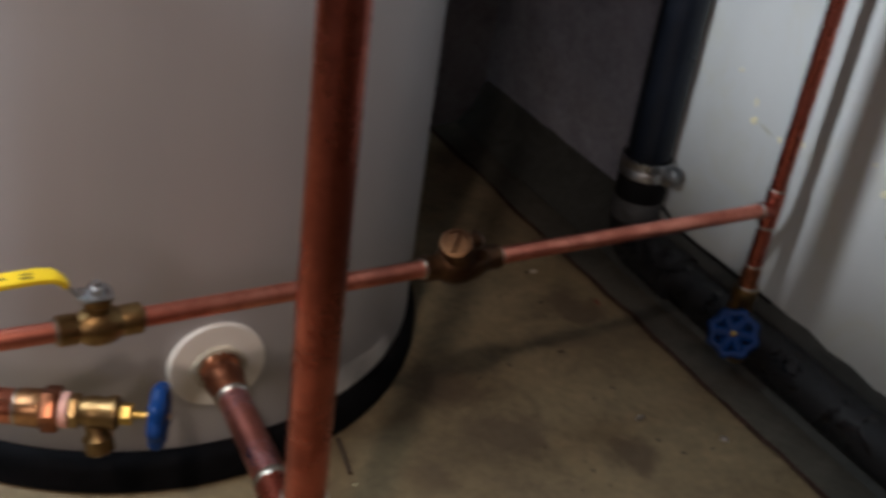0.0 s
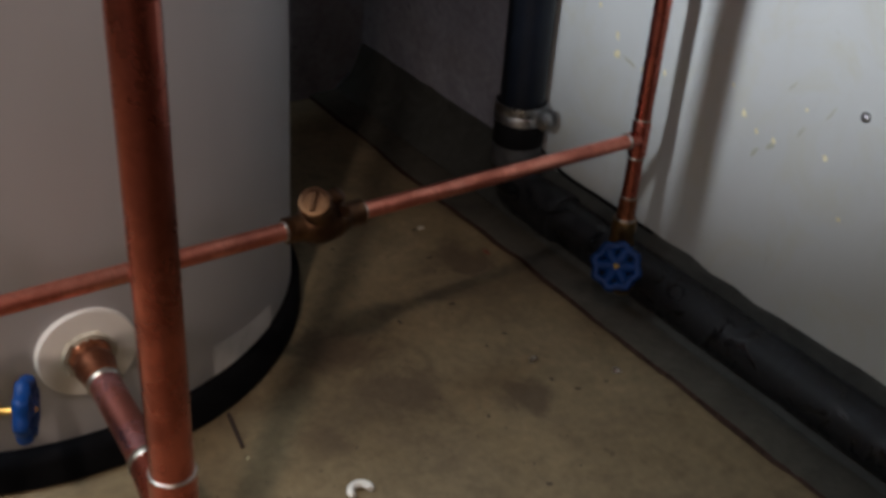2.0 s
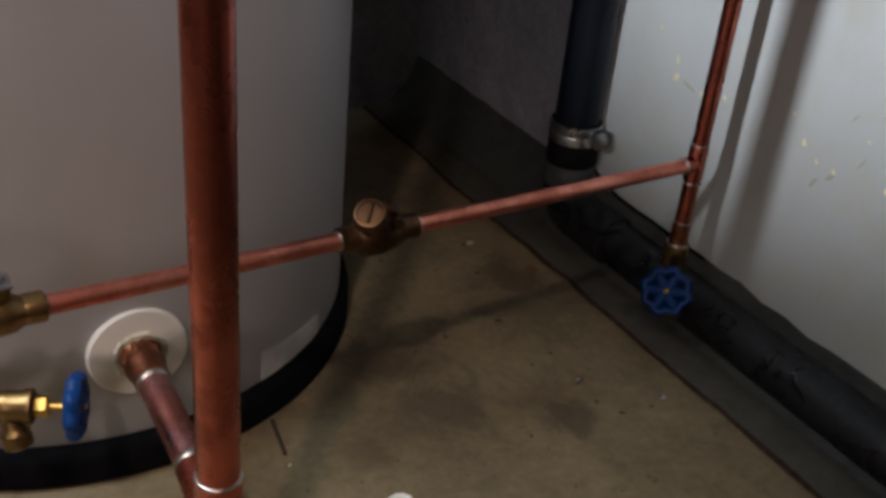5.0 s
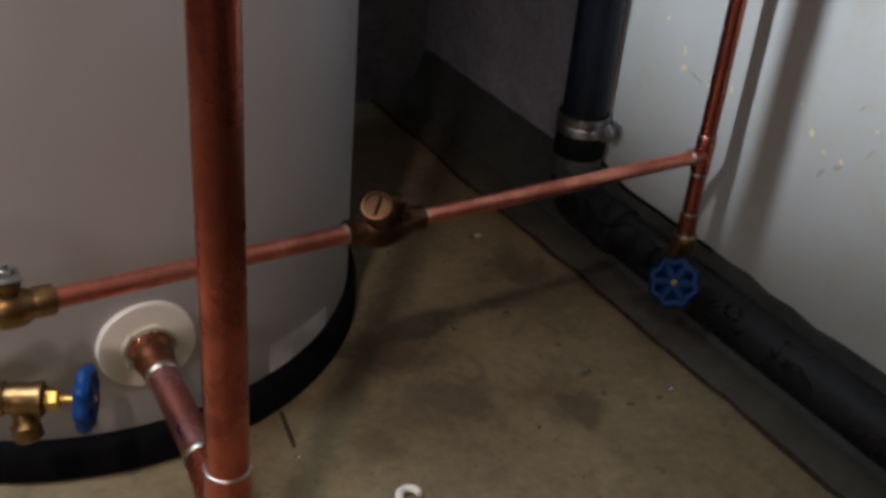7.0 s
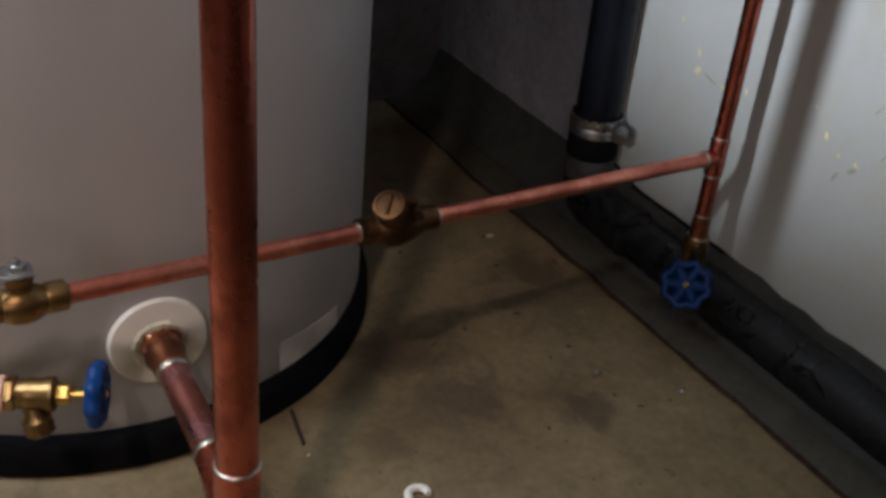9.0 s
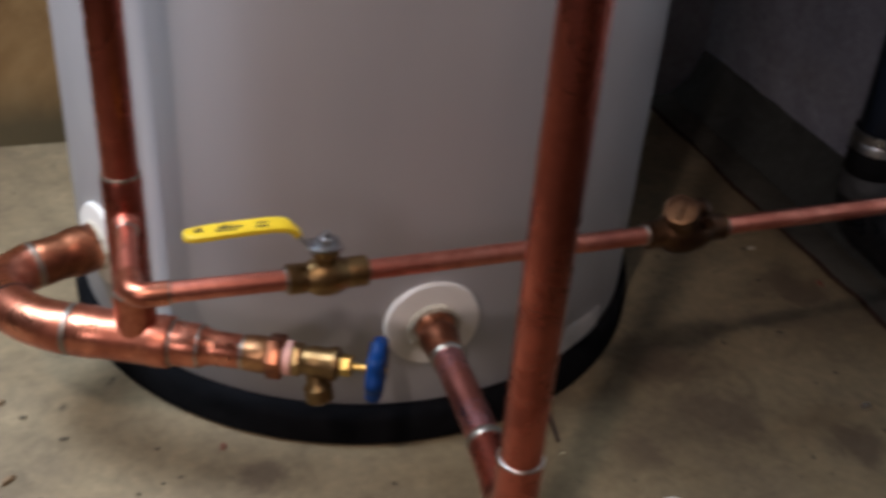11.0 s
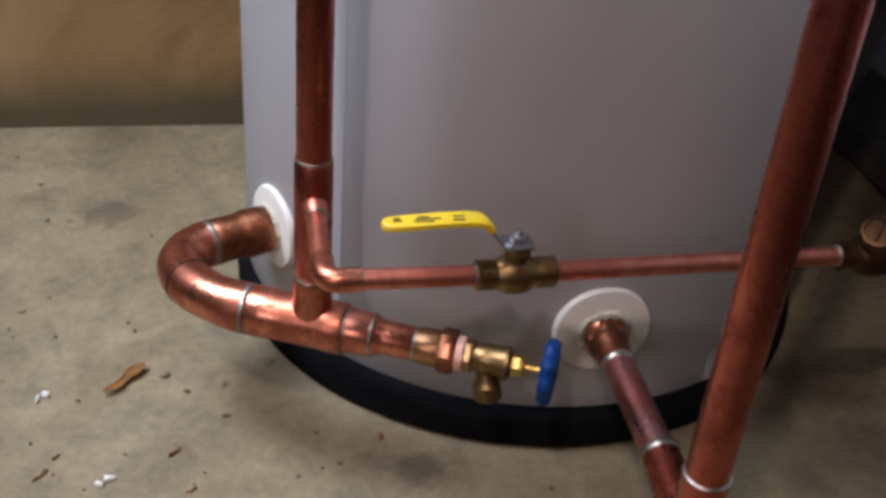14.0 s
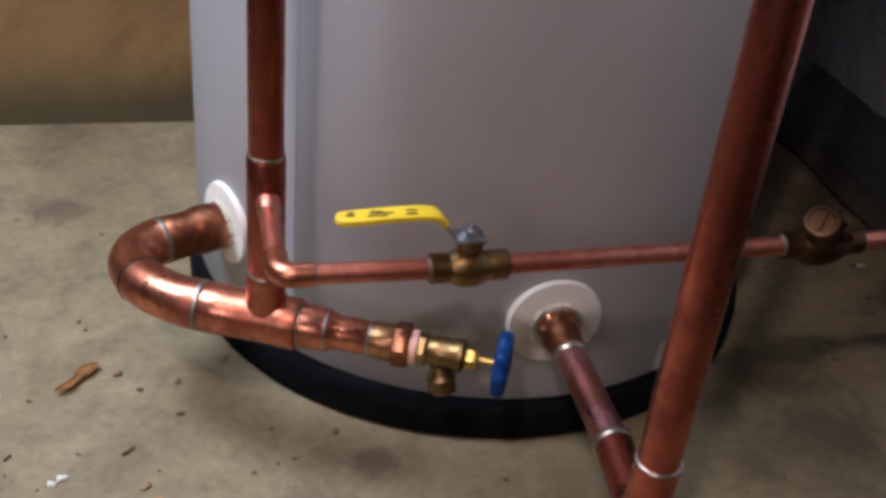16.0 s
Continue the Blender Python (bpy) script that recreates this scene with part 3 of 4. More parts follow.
HZ = 0.2755
H0 = Vector((0.0066, 0.6765, HZ))               # elbow of the small branch
HB = Vector((0.1180, 0.6745, HZ))
CX, CY = 0.8945, 0.7430                          # wall riser
HE = Vector((CX - 0.013, CY - 0.002, 0.2350))
supply = thing("small_copper_pipe", HB, "small copper cross pipe between valves and wall riser", "copper pipe")
part("branch", sweep([(RA.x, RA.y - 0.012, HZ), (H0.x, H0.y + 0.018, HZ)], 0.0080, 24), COPPER_SMALL, supply)
part("branch_socket", lathe((RA.x, RA.y - 0.010, HZ), (0, -1, 0), [(0, 0.0100), (0.016, 0.0098), (0.018, 0.0085)], 28), COPPER_SMALL, supply)
elb = fillet([(H0.x + 0.0003, H0.y + 0.026, HZ), H0, H0 + Vector((0.026, -0.0005, 0))], 0.016, 10)
part("elbow", sweep(elb, 0.0094, 28), COPPER_BRIGHT, supply)
part("solder", solder_ring(H0 + Vector((0.026, 0, 0)), (1, 0, 0), 0.0088, 0.0010, 0.003), SOLDER, supply)
part("solder", solder_ring((RA.x, RA.y - 0.030, HZ), (0, 1, 0), 0.0084, 0.0010, 0.003), SOLDER, supply)
part("pipe", sweep([H0 + Vector((0.020, 0, 0)), HB + Vector((0.006, 0, 0))], 0.0080, 24), COPPER_SMALL, supply)
HD = (HE - HB).normalized()
VB = HB + HD * 0.063
K0, K1 = HB + HD * 0.3155, HB + HD * 0.3980     # check valve ends
part("pipe", sweep([VB - HD * 0.006, K0 + HD * 0.006], 0.0080, 24), COPPER_SMALL, supply)
part("pipe", sweep([K1 - HD * 0.006, HE + HD * 0.002], 0.0080, 24), COPPER_SMALL, supply)

# ---- ball valve ----
ball = thing("ball_valve", HB, "brass ball valve with yellow lever on the small pipe", "valve")
part("body", lathe(HB, HD, [(0, 0.0098), (0.001, 0.0118), (0.013, 0.0118), (0.015, 0.0108), (0.018, 0.0125), (0.023, 0.0150), (0.031, 0.0160), (0.039, 0.0150), (0.044, 0.0125), (0.047, 0.0112), (0.049, 0.0120), (0.062, 0.0120), (0.063, 0.0098)], 40), BRASS, ball)
part("solder", solder_ring(HB - HD * 0.0005, HD, 0.0088, 0.0016, 0.004), SOLDER, ball)
part("solder", solder_ring(VB, HD, 0.0088, 0.0013, 0.003), SOLDER, ball)
SB = HB + HD * 0.0305
part("neck", lathe(SB + Vector((0, 0, 0.010)), (0, 0, 1), [(0, 0.0095), (0.008, 0.0085), (0.010, 0.0105), (0.015, 0.0105), (0.016, 0.0080)], 28), BRASS, ball)
part("stop_plate", box(SB + Vector((-0.013, -0.010, 0.0262)), SB + Vector((0.011, 0.010, 0.0285)), 0.0008), STEEL, ball, "zinc stop plate")
part("nut", hexagon(SB + Vector((0, 0, 0.0285)), (0, 0, 1), 0.0125, 0.006), STEEL, ball)
part("stem", lathe(SB + Vector((0, 0, 0.0335)), (0, 0, 1), [(0, 0.0034), (0.004, 0.0034), (0.005, 0.0028)], 14), STEEL, ball)


def lever_strip(path, half, thick, mat, name, parent, label="", round_end=False):
    """A flat bar bent along a path in its upright plane."""
    bm = bmesh.new()
    path = [Vector(p) for p in path]
    rings = []
    for i, p in enumerate(path):
        d = (path[min(i + 1, len(path) - 1)] - path[max(i - 1, 0)]).normalized()
        side = d.cross(Vector((0, 0, 1))).normalized()
        up = side.cross(d).normalized()
        h = half[i]
        prof = []
        for k in range(16):
            a = 2 * math.pi * k / 16
            ca, sa = math.cos(a), math.sin(a)
            ex = math.copysign(abs(ca) ** 0.55, ca) * h
            ez = math.copysign(abs(sa) ** 0.55, sa) * thick / 2
            prof.append(bm.verts.new(p + side * ex + up * ez))
        rings.append(prof)
    for a, b in zip(rings, rings[1:]):
        for k in range(16):
            bm.faces.new((a[k], a[(k + 1) % 16], b[(k + 1) % 16], b[k]))
    bm.faces.new(list(reversed(rings[0])))
    bm.faces.new(rings[-1])
    return part(name, bm, mat, parent, label)


LV = [SB + Vector(p) for p in ((0.006, 0, 0.0280), (-0.008, 0, 0.0282), (-0.015, -0.001, 0.0300), (-0.024, -0.002, 0.0430), (-0.030, -0.003, 0.0490), (-0.036, -0.003, 0.0505))]
lever = lever_strip(LV, [0.0085, 0.0085, 0.0080, 0.0070, 0.0070, 0.0070], 0.0026, STEEL, "lever", ball, "zinc steel lever")
GP = [SB + Vector(p) for p in ((-0.0225, -0.002, 0.0420), (-0.027, -0.0025, 0.0475), (-0.031, -0.003, 0.0500), (-0.040, -0.003, 0.0512), (-0.060, -0.004, 0.0515), (-0.085, -0.006, 0.0515), (-0.097, -0.0065, 0.0512), (-0.101, -0.0068, 0.0510), (-0.103, -0.0069, 0.0510))]
grip = lever_strip(GP, [0.0074, 0.0082, 0.0086, 0.0086, 0.0086, 0.0086, 0.0078, 0.0058, 0.0025], 0.0062, YELLOW, "grip", lever, "yellow vinyl grip with dark print")
bm = bmesh.new()
for x0, x1, y0, y1 in ((-0.0955, -0.0890, -0.0085, -0.0068), (-0.0945, -0.0900, -0.0055, -0.0040), (-0.0810, -0.0660, -0.0102, -0.0086), (-0.0790, -0.0610, -0.0070, -0.0052), (-0.0770, -0.0690, -0.0042, -0.0030),
                       (-0.0525, -0.0440, -0.0092, -0.0076), (-0.0515, -0.0435, -0.0044, -0.0030)):
    box(SB + Vector((x0, y0, 0.0540)), SB + Vector((x1, y1, 0.0549)), 0, bm)
part("print", bm, INK, grip, "dark unreadable printed bars", False)

# ---- swing check valve ----
check = thing("check_valve", K0, "dull bronze swing check valve with round screwed cap", "valve")
part("body", lathe(K0, HD, [(0, 0.0095), (0.001, 0.0118), (0.016, 0.0122), (0.018, 0.0135), (0.026, 0.0180), (0.038, 0.0195), (0.052, 0.0180), (0.062, 0.0135), (0.066, 0.0118), (0.081, 0.0118), (0.0825, 0.0095)], 40), BRONZE, check)
KC = K0 + HD * 0.037 + Vector((0, 0, 0.006))
KA = Vector((-0.42, -0.46, 0.78)).normalized()
part("bonnet_neck", lathe(KC - KA * 0.006, KA, [(0, 0.0175), (0.014, 0.0168), (0.024, 0.0134), (0.027, 0.0132), (0.030, 0.0130)], 36), BRONZE, check)
cap = part("cap", lathe(KC + KA * 0.026, KA, [(0, 0.0130), (0.001, 0.0144), (0.006, 0.0144), (0.008, 0.0134), (0.0082, 0.0112), (0.0066, 0.0104), (0.0066, 0.0010)], 40), BRONZE, check, "round screwed bronze cap")
x_, y_, z_ = frame_of(KA)
part("cap_bar", sweep([KC + KA * 0.0335 - x_ * 0.0090, KC + KA * 0.0335 + x_ * 0.0090], 0.0022, 10), BRONZE, cap)
part("boss", lathe(KC + HD * 0.012 + Vector((0, 0, 0.012)), Vector((0.55, -0.25, 0.8)), [(0, 0.0085), (0.010, 0.0080), (0.012, 0.0060), (0.0125, 0.001)], 20), BRONZE, check)
part("pin", hexagon(KC + HD * 0.016 + Vector((0, -0.012, 0.008)), (0, -1, 0.3), 0.010, 0.007), BRONZE, check)
part("solder", solder_ring(K0, HD, 0.0088, 0.0014, 0.004), SOLDER, check)
part("solder", solder_ring(K1, HD, 0.0088, 0.0016, 0.005), SOLDER, check)

# ---- middle riser with its stub from the tank ----
BX, BYY = 0.2570, 0.5272
S0 = F2 + N2 * 0.0
S1 = Vector((0.2660, 0.609, 0.140))
mid_riser = thing("copper_riser", (BX, BYY, 0.14), "thick copper riser with an elbow to the tank outlet", "copper pipe", "copper risers")
part("pipe", sweep([(BX, BYY, 0.165), (BX, BYY, 0.5), (BX, BYY, TOP)], 0.0156, 40), COPPER, mid_riser)
SD = (S1 - S0).normalized()
part("adapter", lathe(S0 - SD * 0.004, SD, [(0, 0.0195), (0.007, 0.0198), (0.009, 0.0180), (0.020, 0.0176), (0.022, 0.0184), (0.026, 0.0182), (0.032, 0.0166), (0.037, 0.0160), (0.047, 0.0158), (0.048, 0.0144)], 36), BURNT, mid_riser, "heat-stained copper adapter")
part("wrench_flat", hexagon(S0 + SD * 0.004, SD, 0.0345, 0.013), BURNT, mid_riser, "darkened wrench flats")
part("solder", solder_ring(S0 + SD * 0.047, SD, 0.0148, 0.0024, 0.009), SOLDER, mid_riser)
part("stub", sweep([S0 + SD * 0.040, S1 + SD * 0.010], 0.0141, 32), VIOLET_SHEEN, mid_riser, "copper stub with a violet cool-light sheen put into its colour")
bendb = fillet([S1, (BX, BYY, 0.140), (BX, BYY, 0.202)], 0.030, 12)
nb = len(bendb)
part("elbow", sweep(bendb, [0.0157 + (0.0172 - 0.0157) * min(1, max(0, (i - 2) / (nb - 6))) for i in range(nb)], 36), COPPER, mid_riser)
part("solder", solder_ring(S1 - SD * 0.001, SD, 0.0150, 0.0026, 0.012), SOLDER, mid_riser)
part("solder", solder_ring((BX, BYY, 0.2025), (0, 0, 1), 0.0164, 0.0018, 0.0034), SOLDER, mid_riser)

# ---- wall riser with tee and drain valve ----
wall_riser = thing("copper_riser", (CX, CY, 0.17), "slim copper riser near the painted wall with a tee", "copper pipe", "copper risers")
part("pipe", sweep([(CX, CY, 0.155), (CX, CY, 0.4), (CX, CY, TOP)], 0.0093, 24), COPPER, wall_riser)
part("tee", lathe((CX, CY, 0.2140), (0, 0, 1), [(0, 0.0094), (0.001, 0.0105), (0.042, 0.0105), (0.044, 0.0094)], 28), COPPER, wall_riser)
part("tee_outlet", sweep([(CX, CY, 0.2350), HE - HD * 0.008], 0.0095, 24), COPPER, wall_riser)
part("solder", solder_ring(HE - HD * 0.009, HD, 0.0088, 0.0014, 0.004), SOLDER, wall_riser)
for z in (0.2580, 0.2110, 0.1600):
    part("solder", solder_ring((CX, CY, z), (0, 0, 1), 0.0096, 0.0012, 0.0035), SOLDER, wall_riser)
part("adapter", lathe((CX, CY, 0.1600), (0, 0, -1), [(0, 0.0095), (0.004, 0.0104), (0.022, 0.0106), (0.030, 0.0120), (0.036, 0.0125)], 28), BURNT, wall_riser)
part("solder", solder_ring((CX, CY, 0.1310), (0, 0, 1), 0.0122, 0.0016, 0.005), SOLDER, wall_riser)

wall_valve = thing("drain_valve", (CX, CY, 0.10), "brass drain valve with blue handwheel above the floor pipe", "valve", "drain valves")
part("body", lathe((CX, CY, 0.130), (0, 0, -1), [(0, 0.0140), (0.014, 0.0146), (0.020, 0.0128), (0.030, 0.0150), (0.050, 0.0152), (0.060, 0.010)], 32), BRASS, wall_valve)
WA = Vector((-0.64, -0.58, 0.50)).normalized()
wo = Vector((CX - 0.002, CY - 0.002, 0.066))
part("bonnet", lathe(wo, WA, [(0, 0.0130), (0.016, 0.0125), (0.018, 0.0095), (0.028, 0.0090), (0.030, 0.0035), (0.046, 0.0032)], 28), BRASS, wall_valve)
part("spout", lathe(wo + Vector((0, 0, -0.006)), Vector((-0.35, -0.85, -0.25)), [(0, 0.0095), (0.014, 0.0095), (0.018, 0.0125), (0.030, 0.0122), (0.032, 0.010)], 28), BRASS, wall_valve)
handwheel(wall_valve, wo + WA * 0.044, WA, 0.0280)

# ---- black drain stack and floor pipe ----
PX, PY, PR = 0.935, 1.003, 0.0305
stack = thing("drain_stack", (PX, PY, 0), "black plastic drain stack turning along the wall foot", "drain pipe")
part("pipe", sweep([(PX, PY, 0.135), (PX, PY, 0.5), (PX, PY, TOP)], PR, 40), BLACK_PIPE, stack)
part("coupling", lathe((PX, PY, 0.110), (0, 0, 1), [(0, 0.0335), (0.002, 0.0350), (0.058, 0.0350), (0.061, 0.0335), (0.062, 0.0306)], 40), RUBBER, stack, "black rubber coupling")


def clamp(z, h, mat=STEEL):
    band = part("clamp_band", lathe((PX, PY, z), (0, 0, 1), [(0, 0.0352), (0.0005, 0.0362), (h * 0.45, 0.0362), (h * 0.5, 0.0356), (h * 0.55, 0.0362), (h - 0.0005, 0.0362), (h, 0.0352)], 48), mat, stack, "shiny zinc clamp band")
    a = Vector((0.30, -0.954, 0))
    t = Vector((0.954, 0.30, 0))
    c = Vector((PX, PY, z + h / 2)) + a * 0.043
    ear = bmesh.new()
    for k in (-1, 1):
        lathe(c + t * (0.004 * k - 0.001), t, [(0, h * 0.48), (0.002, h * 0.48)], 20, ear)
    part("ear", ear, mat, band)
    part("bolt", lathe(c - t * 0.016, t, [(0, 0.004), (0.002, 0.0115), (0.005, 0.0136), (0.007, 0.0136), (0.008, 0.005), (0.028, 0.005)], 20), mat, band, "round zinc bolt head")
    return band


clamp(0.1440, 0.026)
FZ = 0.012 + PR
bend_s = fillet([(PX, PY, 0.118), (PX, PY, FZ), (PX, PY - 0.110, FZ)], 0.060, 14)
part("elbow_hub", lathe((PX, PY, 0.078), (0, 0, 1), [(0, 0.0326), (0.004, 0.0345), (0.030, 0.0345), (0.033, 0.0330)], 40), HUB_GREY, stack, "dusty grey hub")
part("sweep_elbow", sweep(bend_s, 0.0325, 36), OLD_PIPE, stack)
part("floor_pipe", sweep([(PX, PY - 0.09, FZ), (PX + 0.001, 0.5, FZ), (PX - 0.001, 0.0, FZ), (PX, BACK + 0.01, FZ)], PR, 40), OLD_PIPE, stack, "dusty black floor pipe")
part("hub", lathe((PX, PY - 0.085, FZ), (0, -1, 0), [(0, 0.0325), (0.001, 0.0345), (0.030, 0.0345), (0.032, 0.031)], 40), OLD_PIPE, stack)

# dark tube standing for the gap between cove and wall, no real cable
cable = [(WX - 0.006, 1.02 - 0.033 * k, 0.086 + 0.030 * max(0, 1 - k / 3) ** 1.5 + 0.0015 * noise.noise((k * 0.7, 0, 0))) for k in range(9)]
tagged(finish(sweep(cable, 0.0022, 8), "cable", RUBBER), "thin dark line along the gap between mortar cove and wall", "cable")

# ---- copper elbow nearer along the wall ----
QX, QY = 0.915, 0.3655
side_riser = thing("copper_riser", (QX, QY, 0.25), "copper riser with an elbow turned towards the wall foot", "copper pipe", "copper risers")
part("pipe", sweep([(QX, QY, 0.262), (QX, QY, 0.5), (QX, QY, TOP)], 0.0143, 32), COPPER, side_riser)
bq = fillet([(QX, QY, 0.268), (QX, QY, 0.213), (QX + 0.015, QY - 0.055, 0.213)], 0.026, 12)
part("elbow", sweep(bq, 0.0162, 32), COPPER_BRIGHT, side_riser)
part("solder", solder_ring((QX, QY, 0.268), (0, 0, 1), 0.0150, 0.0018, 0.004), SOLDER, side_riser)
part("run", sweep([(QX + 0.012, QY - 0.045, 0.213), (QX + 0.02, BACK + 0.01, 0.213)], 0.0143, 32), COPPER, side_riser)

# ---- marks on the painted wall ----


def flake(name, place, size, mat, label, category, normal=(0, 0, 1), thick=0.0012, seed=0, group="", long=1.0, turn=0.0):
    """A small ragged chip lying on a surface."""
    rnd = random.Random(seed)
    z = Vector(normal).normalized()
    x = (Vector((1, 0, 0)) if abs(z.z) > 0.5 else Vector((0, 0, 1)))
    x = (x - z * x.dot(z)).normalized()
    y = z.cross(x)
    x, y = x * math.cos(turn) + y * math.sin(turn), y * math.cos(turn) - x * math.sin(turn)
    bm = bmesh.new()
    n = 11
    low, high = [], []
    for k in range(n):
        a = 2 * math.pi * k / n
        r = size * (0.6 + 0.5 * rnd.random())
        p = Vector(place) + x * math.cos(a) * r * long + y * math.sin(a) * r
        low.append(bm.verts.new(p))
        high.append(bm.verts.new(p * 0 + Vector(place) + (p - Vector(place)) * 0.8 + z * thick * (0.6 + 0.8 * rnd.random())))
    top = bm.verts.new(Vector(place) + z * thick * 1.5)
    for k in range(n):
        j = (k + 1) % n
        bm.faces.new((low[k], low[j], high[j], high[k]))
        bm.faces.new((high[k], high[j], top))
    bm.faces.new(list(reversed(low)))
    return tagged(finish(bm, name, mat), label, category, group)


for i, (y, z, s, lg) in enumerate(((0.9286, 0.319, 0.0028, 1.5), (0.890, 0.293, 0.0028, 2.6), (0.886, 0.269, 0.0055, 1.2), (0.839, 0.2655, 0.0035, 1.6), (0.803, 0.2756, 0.003, 1.5), (0.6775, 0.275, 0.0035, 1.8),
                                   (0.6312, 0.261, 0.0032, 1.2), (0.5645, 0.2698, 0.0035, 1.1), (0.655, 0.262, 0.0025, 1.6), (0.60, 0.31, 0.0022, 1.2), (0.70, 0.30, 0.002, 1.5), (0.53, 0.215, 0.003, 1.0))):
    flake("paint_chip", (WX, -0.022 + (y + 0.022) * 0.9826, 0.7395 - (0.7395 - z) * 0.9826), s, PAINT_CHIP, "small yellowish chip in the wall paint", "paint chip", (-1, 0, 0), 0.0006, 40 + i, "chips on the wall", lg, 0.2)
for i, (y, z, size, lg, turn) in enumerate(((0.847, 0.2755, 0.0020, 8.0, 1.35), (0.622, 0.262, 0.0030, 3.0, -0.7), (0.640, 0.248, 0.0026, 3.5, -0.5), (0.590, 0.292, 0.0013, 9.0, -0.5), (0.560, 0.325, 0.0012, 10.0, -0.45), (0.612, 0.335, 0.0013, 7.0, -0.6))):
    flake("wall_scuff", (WX, y, z), size, SCUFF, "faint greenish scuff on the painted wall", "scuff", (-1, 0, 0), 0.0003, 160 + i, "scuffs on the wall", lg, turn)
screw = thing("wall_screw", (WX, 0.5220, 0.337), "rusty round screw head in the painted wall", "screw")
part("head", lathe((WX + 0.004, 0.5220, 0.337), (-1, 0, 0), [(0, 0.003), (0.005, 0.0055), (0.0065, 0.0050), (0.0085, 0.002)], 16), STEEL, screw)

# ---- litter on the floor ----


def leaf_strip(place, long, turn):
    """A curled dry leaf scrap: two lobes with a narrow waist and lifted edges."""
    bm = bmesh.new()
    rows = []
    widths = (0.003, 0.0062, 0.0088, 0.0095, 0.0080, 0.0058, 0.0054, 0.0062, 0.0060, 0.0042, 0.0018)
    for i, w in enumerate(widths):
        t = i / (len(widths) - 1) - 0.5
        col = []
        for k in (-1, -0.4, 0.2, 1):
            p = Vector((t * long, k * w * (0.8 + 0.3 * noise.noise((i * 0.9, k, 2))) + 0.004 * math.sin(t * 5), 0.0015 + 0.0030 * k * k + 0.003 * abs(t) + 0.0012 * noise.noise((i, k, 5))))
            col.append(bm.verts.new(Matrix.Translation(place) @ (Matrix.Rotation(turn, 3, "Z") @ p)))
        rows.append(col)
    for a, b in zip(rows, rows[1:]):
        for k in range(3):
            bm.faces.new((a[k], b[k], b[k + 1], a[k + 1]))
    bmesh.ops.solidify(bm, geom=bm.faces[:], thickness=0.0006)
    return tagged(finish(bm, "dry_leaf", LEAF), "curled orange-brown dry leaf scrap on the concrete", "leaf")


leaf_strip(Vector((-0.1655, 0.9100, 0.0012)), 0.055, radians(218))
flake("dry_leaf", (-0.1173, 0.8026, 0.001), 0.0035, STRAW, "thin brown leaf scrap on the concrete", "leaf", (0.1, 0.05, 1), 0.003, 6, "", 2.6, 0.8)
for i, (x, y, s, lg) in enumerate(((-0.2405, 0.896, 0.0042, 1.2), (-0.247, 0.891, 0.0026, 2.4), (-0.1810, 0.768, 0.0036, 1.5), (-0.1725, 0.7735, 0.0034, 1.8), (-0.1765, 0.7745, 0.0022, 1.0))):
    flake("plaster_flake", (x, y, 0.001), s, CHIP_WHITE, "small white plaster flake on the concrete", "flake", (0, 0, 1), 0.003, 60 + i, "white flakes on the floor", lg, 0.4 + i)
for i, (x, y, s, lg, turn) in enumerate(((-0.1011, 0.754, 0.0040, 2.0, 0.9), (-0.0913, 0.7342, 0.0065, 1.6, 0.2), (-0.1287, 0.9155, 0.0040, 1.8, 0.1), (-0.2806, 1.0378, 0.0034, 1.5, 0.3), (-0.2347, 0.7854, 0.0028, 4.0, 0.9), (-0.223, 0.8077, 0.0022, 2.5, 0.8))):
    flake("straw_scrap", (x, y, 0.001), s, LEAF if i == 1 else STRAW, "pale dry plant scrap on the concrete", "plant scrap", (0, 0, 1), 0.002, 130 + i, "plant scraps on the floor", lg, turn)
GRIT = ((-0.1052, 0.8882, 0.0085), (0.0163, 0.8141, 0.0060), (0.0779, 0.8029, 0.0085), (0.2249, 0.7159, 0.0070), (-0.3293, 1.3914, 0.006), (-0.2924, 1.316, 0.006), (-0.122, 1.3413, 0.005),
        (-0.2895, 1.0084, 0.0055), (-0.2842, 0.994, 0.0045), (-0.241, 0.9903, 0.0065), (-0.1684, 1.0085, 0.0055), (-0.161, 0.9935, 0.0045), (-0.2545, 1.0615, 0.0060), (-0.2097, 0.885, 0.0050), (-0.0692, 0.8955, 0.0045),
        (-0.0188, 0.9292, 0.0060), (-0.2471, 0.8296, 0.0050), (-0.1609, 0.8047, 0.0045), (0.0176, 0.767, 0.0060), (0.035, 0.7712, 0.0050), (0.8381, 0.9249, 0.011), (-0.089, 0.773, 0.0050), (-0.0055, 0.7585, 0.0045),
        (0.3967, 0.7168, 0.004), (-0.2583, 0.7575, 0.0050), (-0.2227, 0.7865, 0.0040), (0.7582, 0.6405, 0.006), (0.6437, 0.6665, 0.004), (0.5673, 0.7039, 0.004), (0.753, 0.708, 0.005), (0.6487, 0.6266, 0.004))
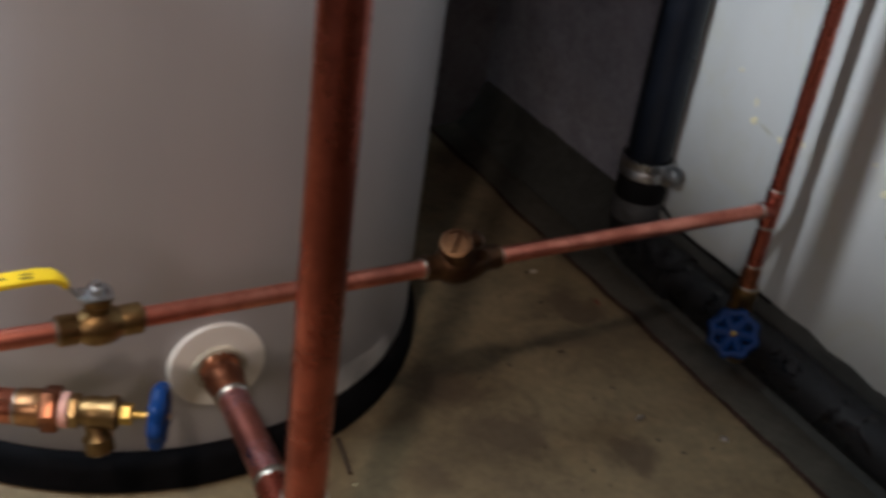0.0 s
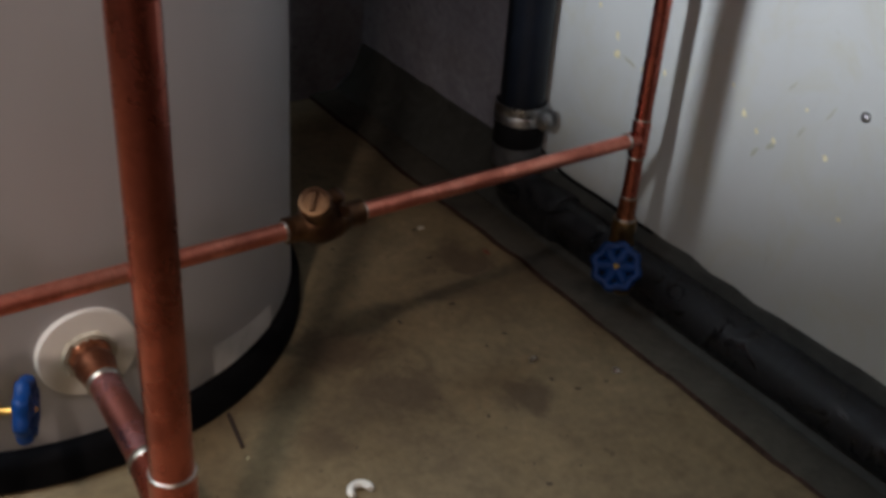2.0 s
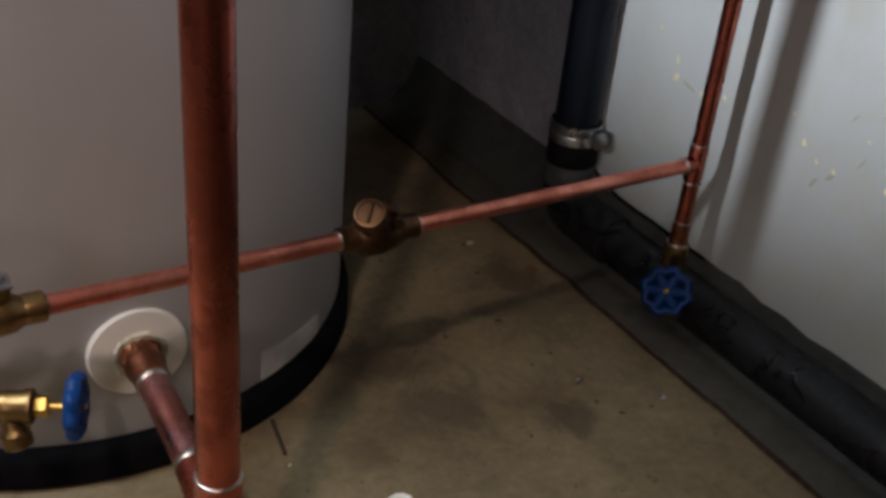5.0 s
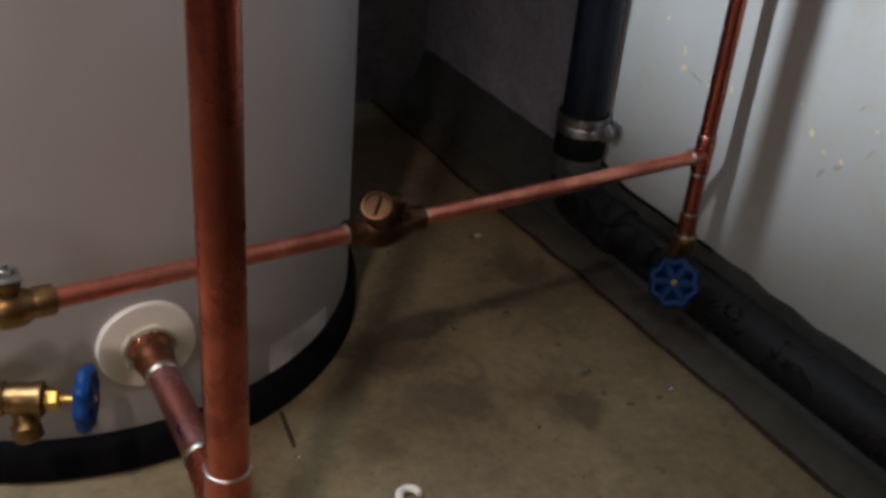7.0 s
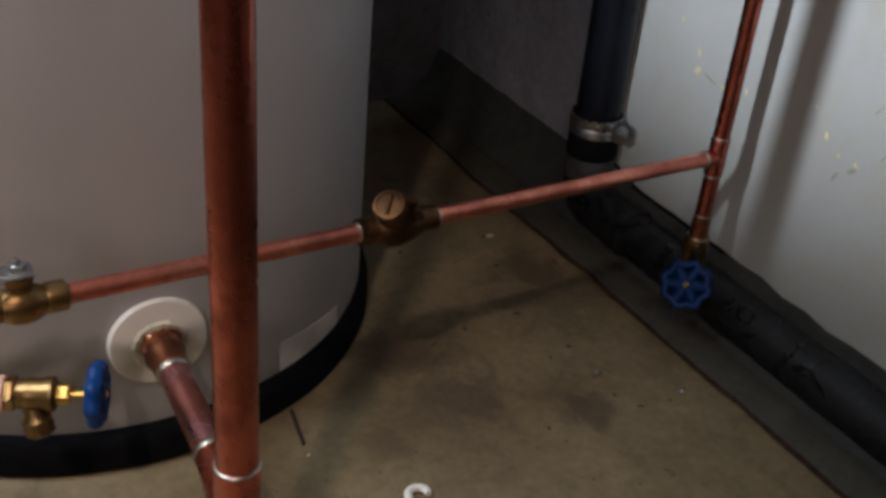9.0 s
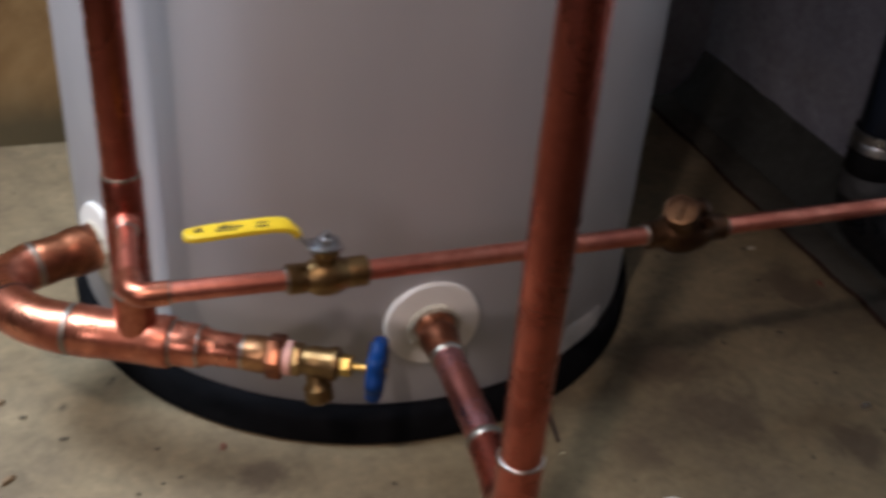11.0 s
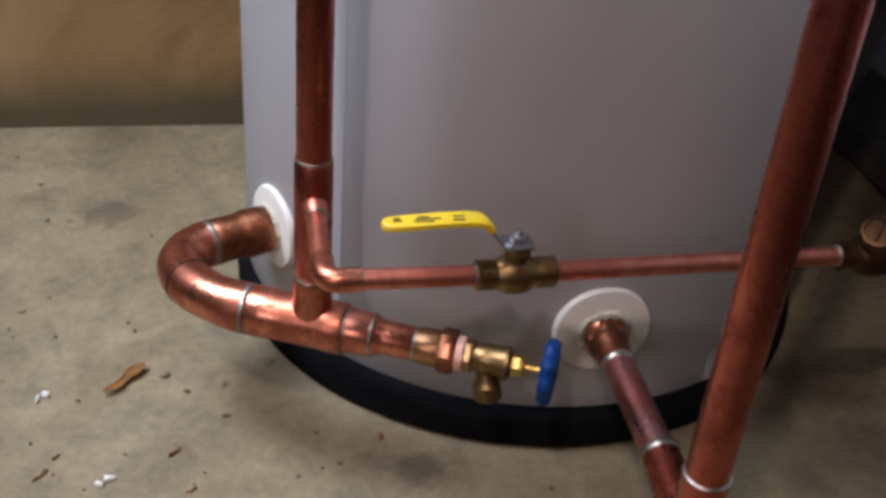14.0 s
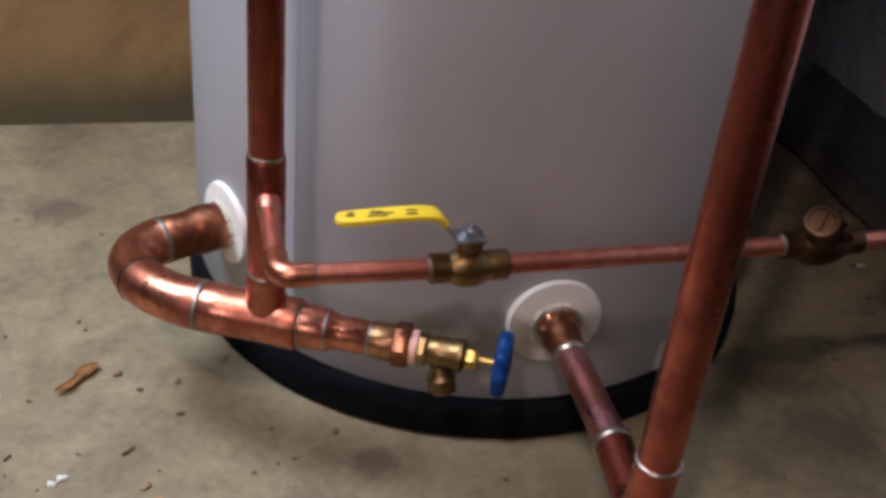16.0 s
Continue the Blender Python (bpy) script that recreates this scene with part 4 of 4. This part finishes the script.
for i, (x, y, s) in enumerate(GRIT):
    flake("grit", (x, y, 0.0005), s * 0.38, RUST_RED if i in (20, 2) else (PAINT_CHIP if i == 23 else STONE), "dark crumb of grit on the concrete", "grit", (0, 0, 1), s * 0.18, 80 + i, "grit on the floor", 1.2 + 0.5 * (i % 3), i * 0.7)
flake("metal_chip", (0.8173, 0.6435, 0.001), 0.0045, STEEL, "small shiny metal chip on the floor", "metal chip", (0.2, 0.1, 1), 0.003, 7, "", 1.3)
flake("metal_chip", (0.746, 0.706, 0.001), 0.0032, STEEL, "small shiny metal chip on the floor", "metal chip", (-0.3, -0.1, 1), 0.003, 17, "", 1.5)
flake("yellow_scrap", (0.7937, 1.0174, 0.001), 0.0045, FOAM, "small yellow scrap on the dark floor", "scrap", (0, 0, 1), 0.002, 9, "", 1.6)

clip_pts = [(0.4680 + 0.0100 * math.cos(a), 0.618 + 0.0095 * math.sin(a), 0.006) for a in [radians(-20 + 220 * k / 14) for k in range(15)]]
tagged(finish(sweep(clip_pts, [0.0030] + [0.0040] * 13 + [0.0030], 10), "plastic_clip", CHIP_WHITE), "white plastic half-round pipe clip on the floor", "clip")
tagged(finish(sweep([(0.4062, 0.7835, 0.004), (0.4020, 0.757, 0.004), (0.3983, 0.7316, 0.003)], 0.0022, 8), "nail", RUST), "thin rusty nail on the floor beside the tank base", "nail")

# fine specks and crumbs strewn over the concrete
rnd = random.Random(11)
specks = bmesh.new()
for k in range(165):
    if k < 60:
        x, y = rnd.uniform(-0.42, 0.35), rnd.uniform(0.62, 1.44)
    else:
        x, y = rnd.uniform(0.30, 0.85), rnd.uniform(0.50, 1.15)
    if math.hypot(x - TX, y - TY) < 0.34:
        continue
    r, turn = 0.0007 + 0.0020 * rnd.random() ** 2.5, rnd.uniform(0, 6.3)
    m = Matrix.Translation((x, y, 0.0012)) @ Matrix.Rotation(turn, 4, "Z") @ Matrix.Diagonal((r * rnd.uniform(1, 2.4), r, r * 0.5, 1))
    bmesh.ops.create_icosphere(specks, subdivisions=1, radius=1.0, matrix=m)
tagged(finish(specks, "floor_specks", STONE, smooth=False), "fine dark specks strewn over the concrete floor", "specks", kind="stuff")
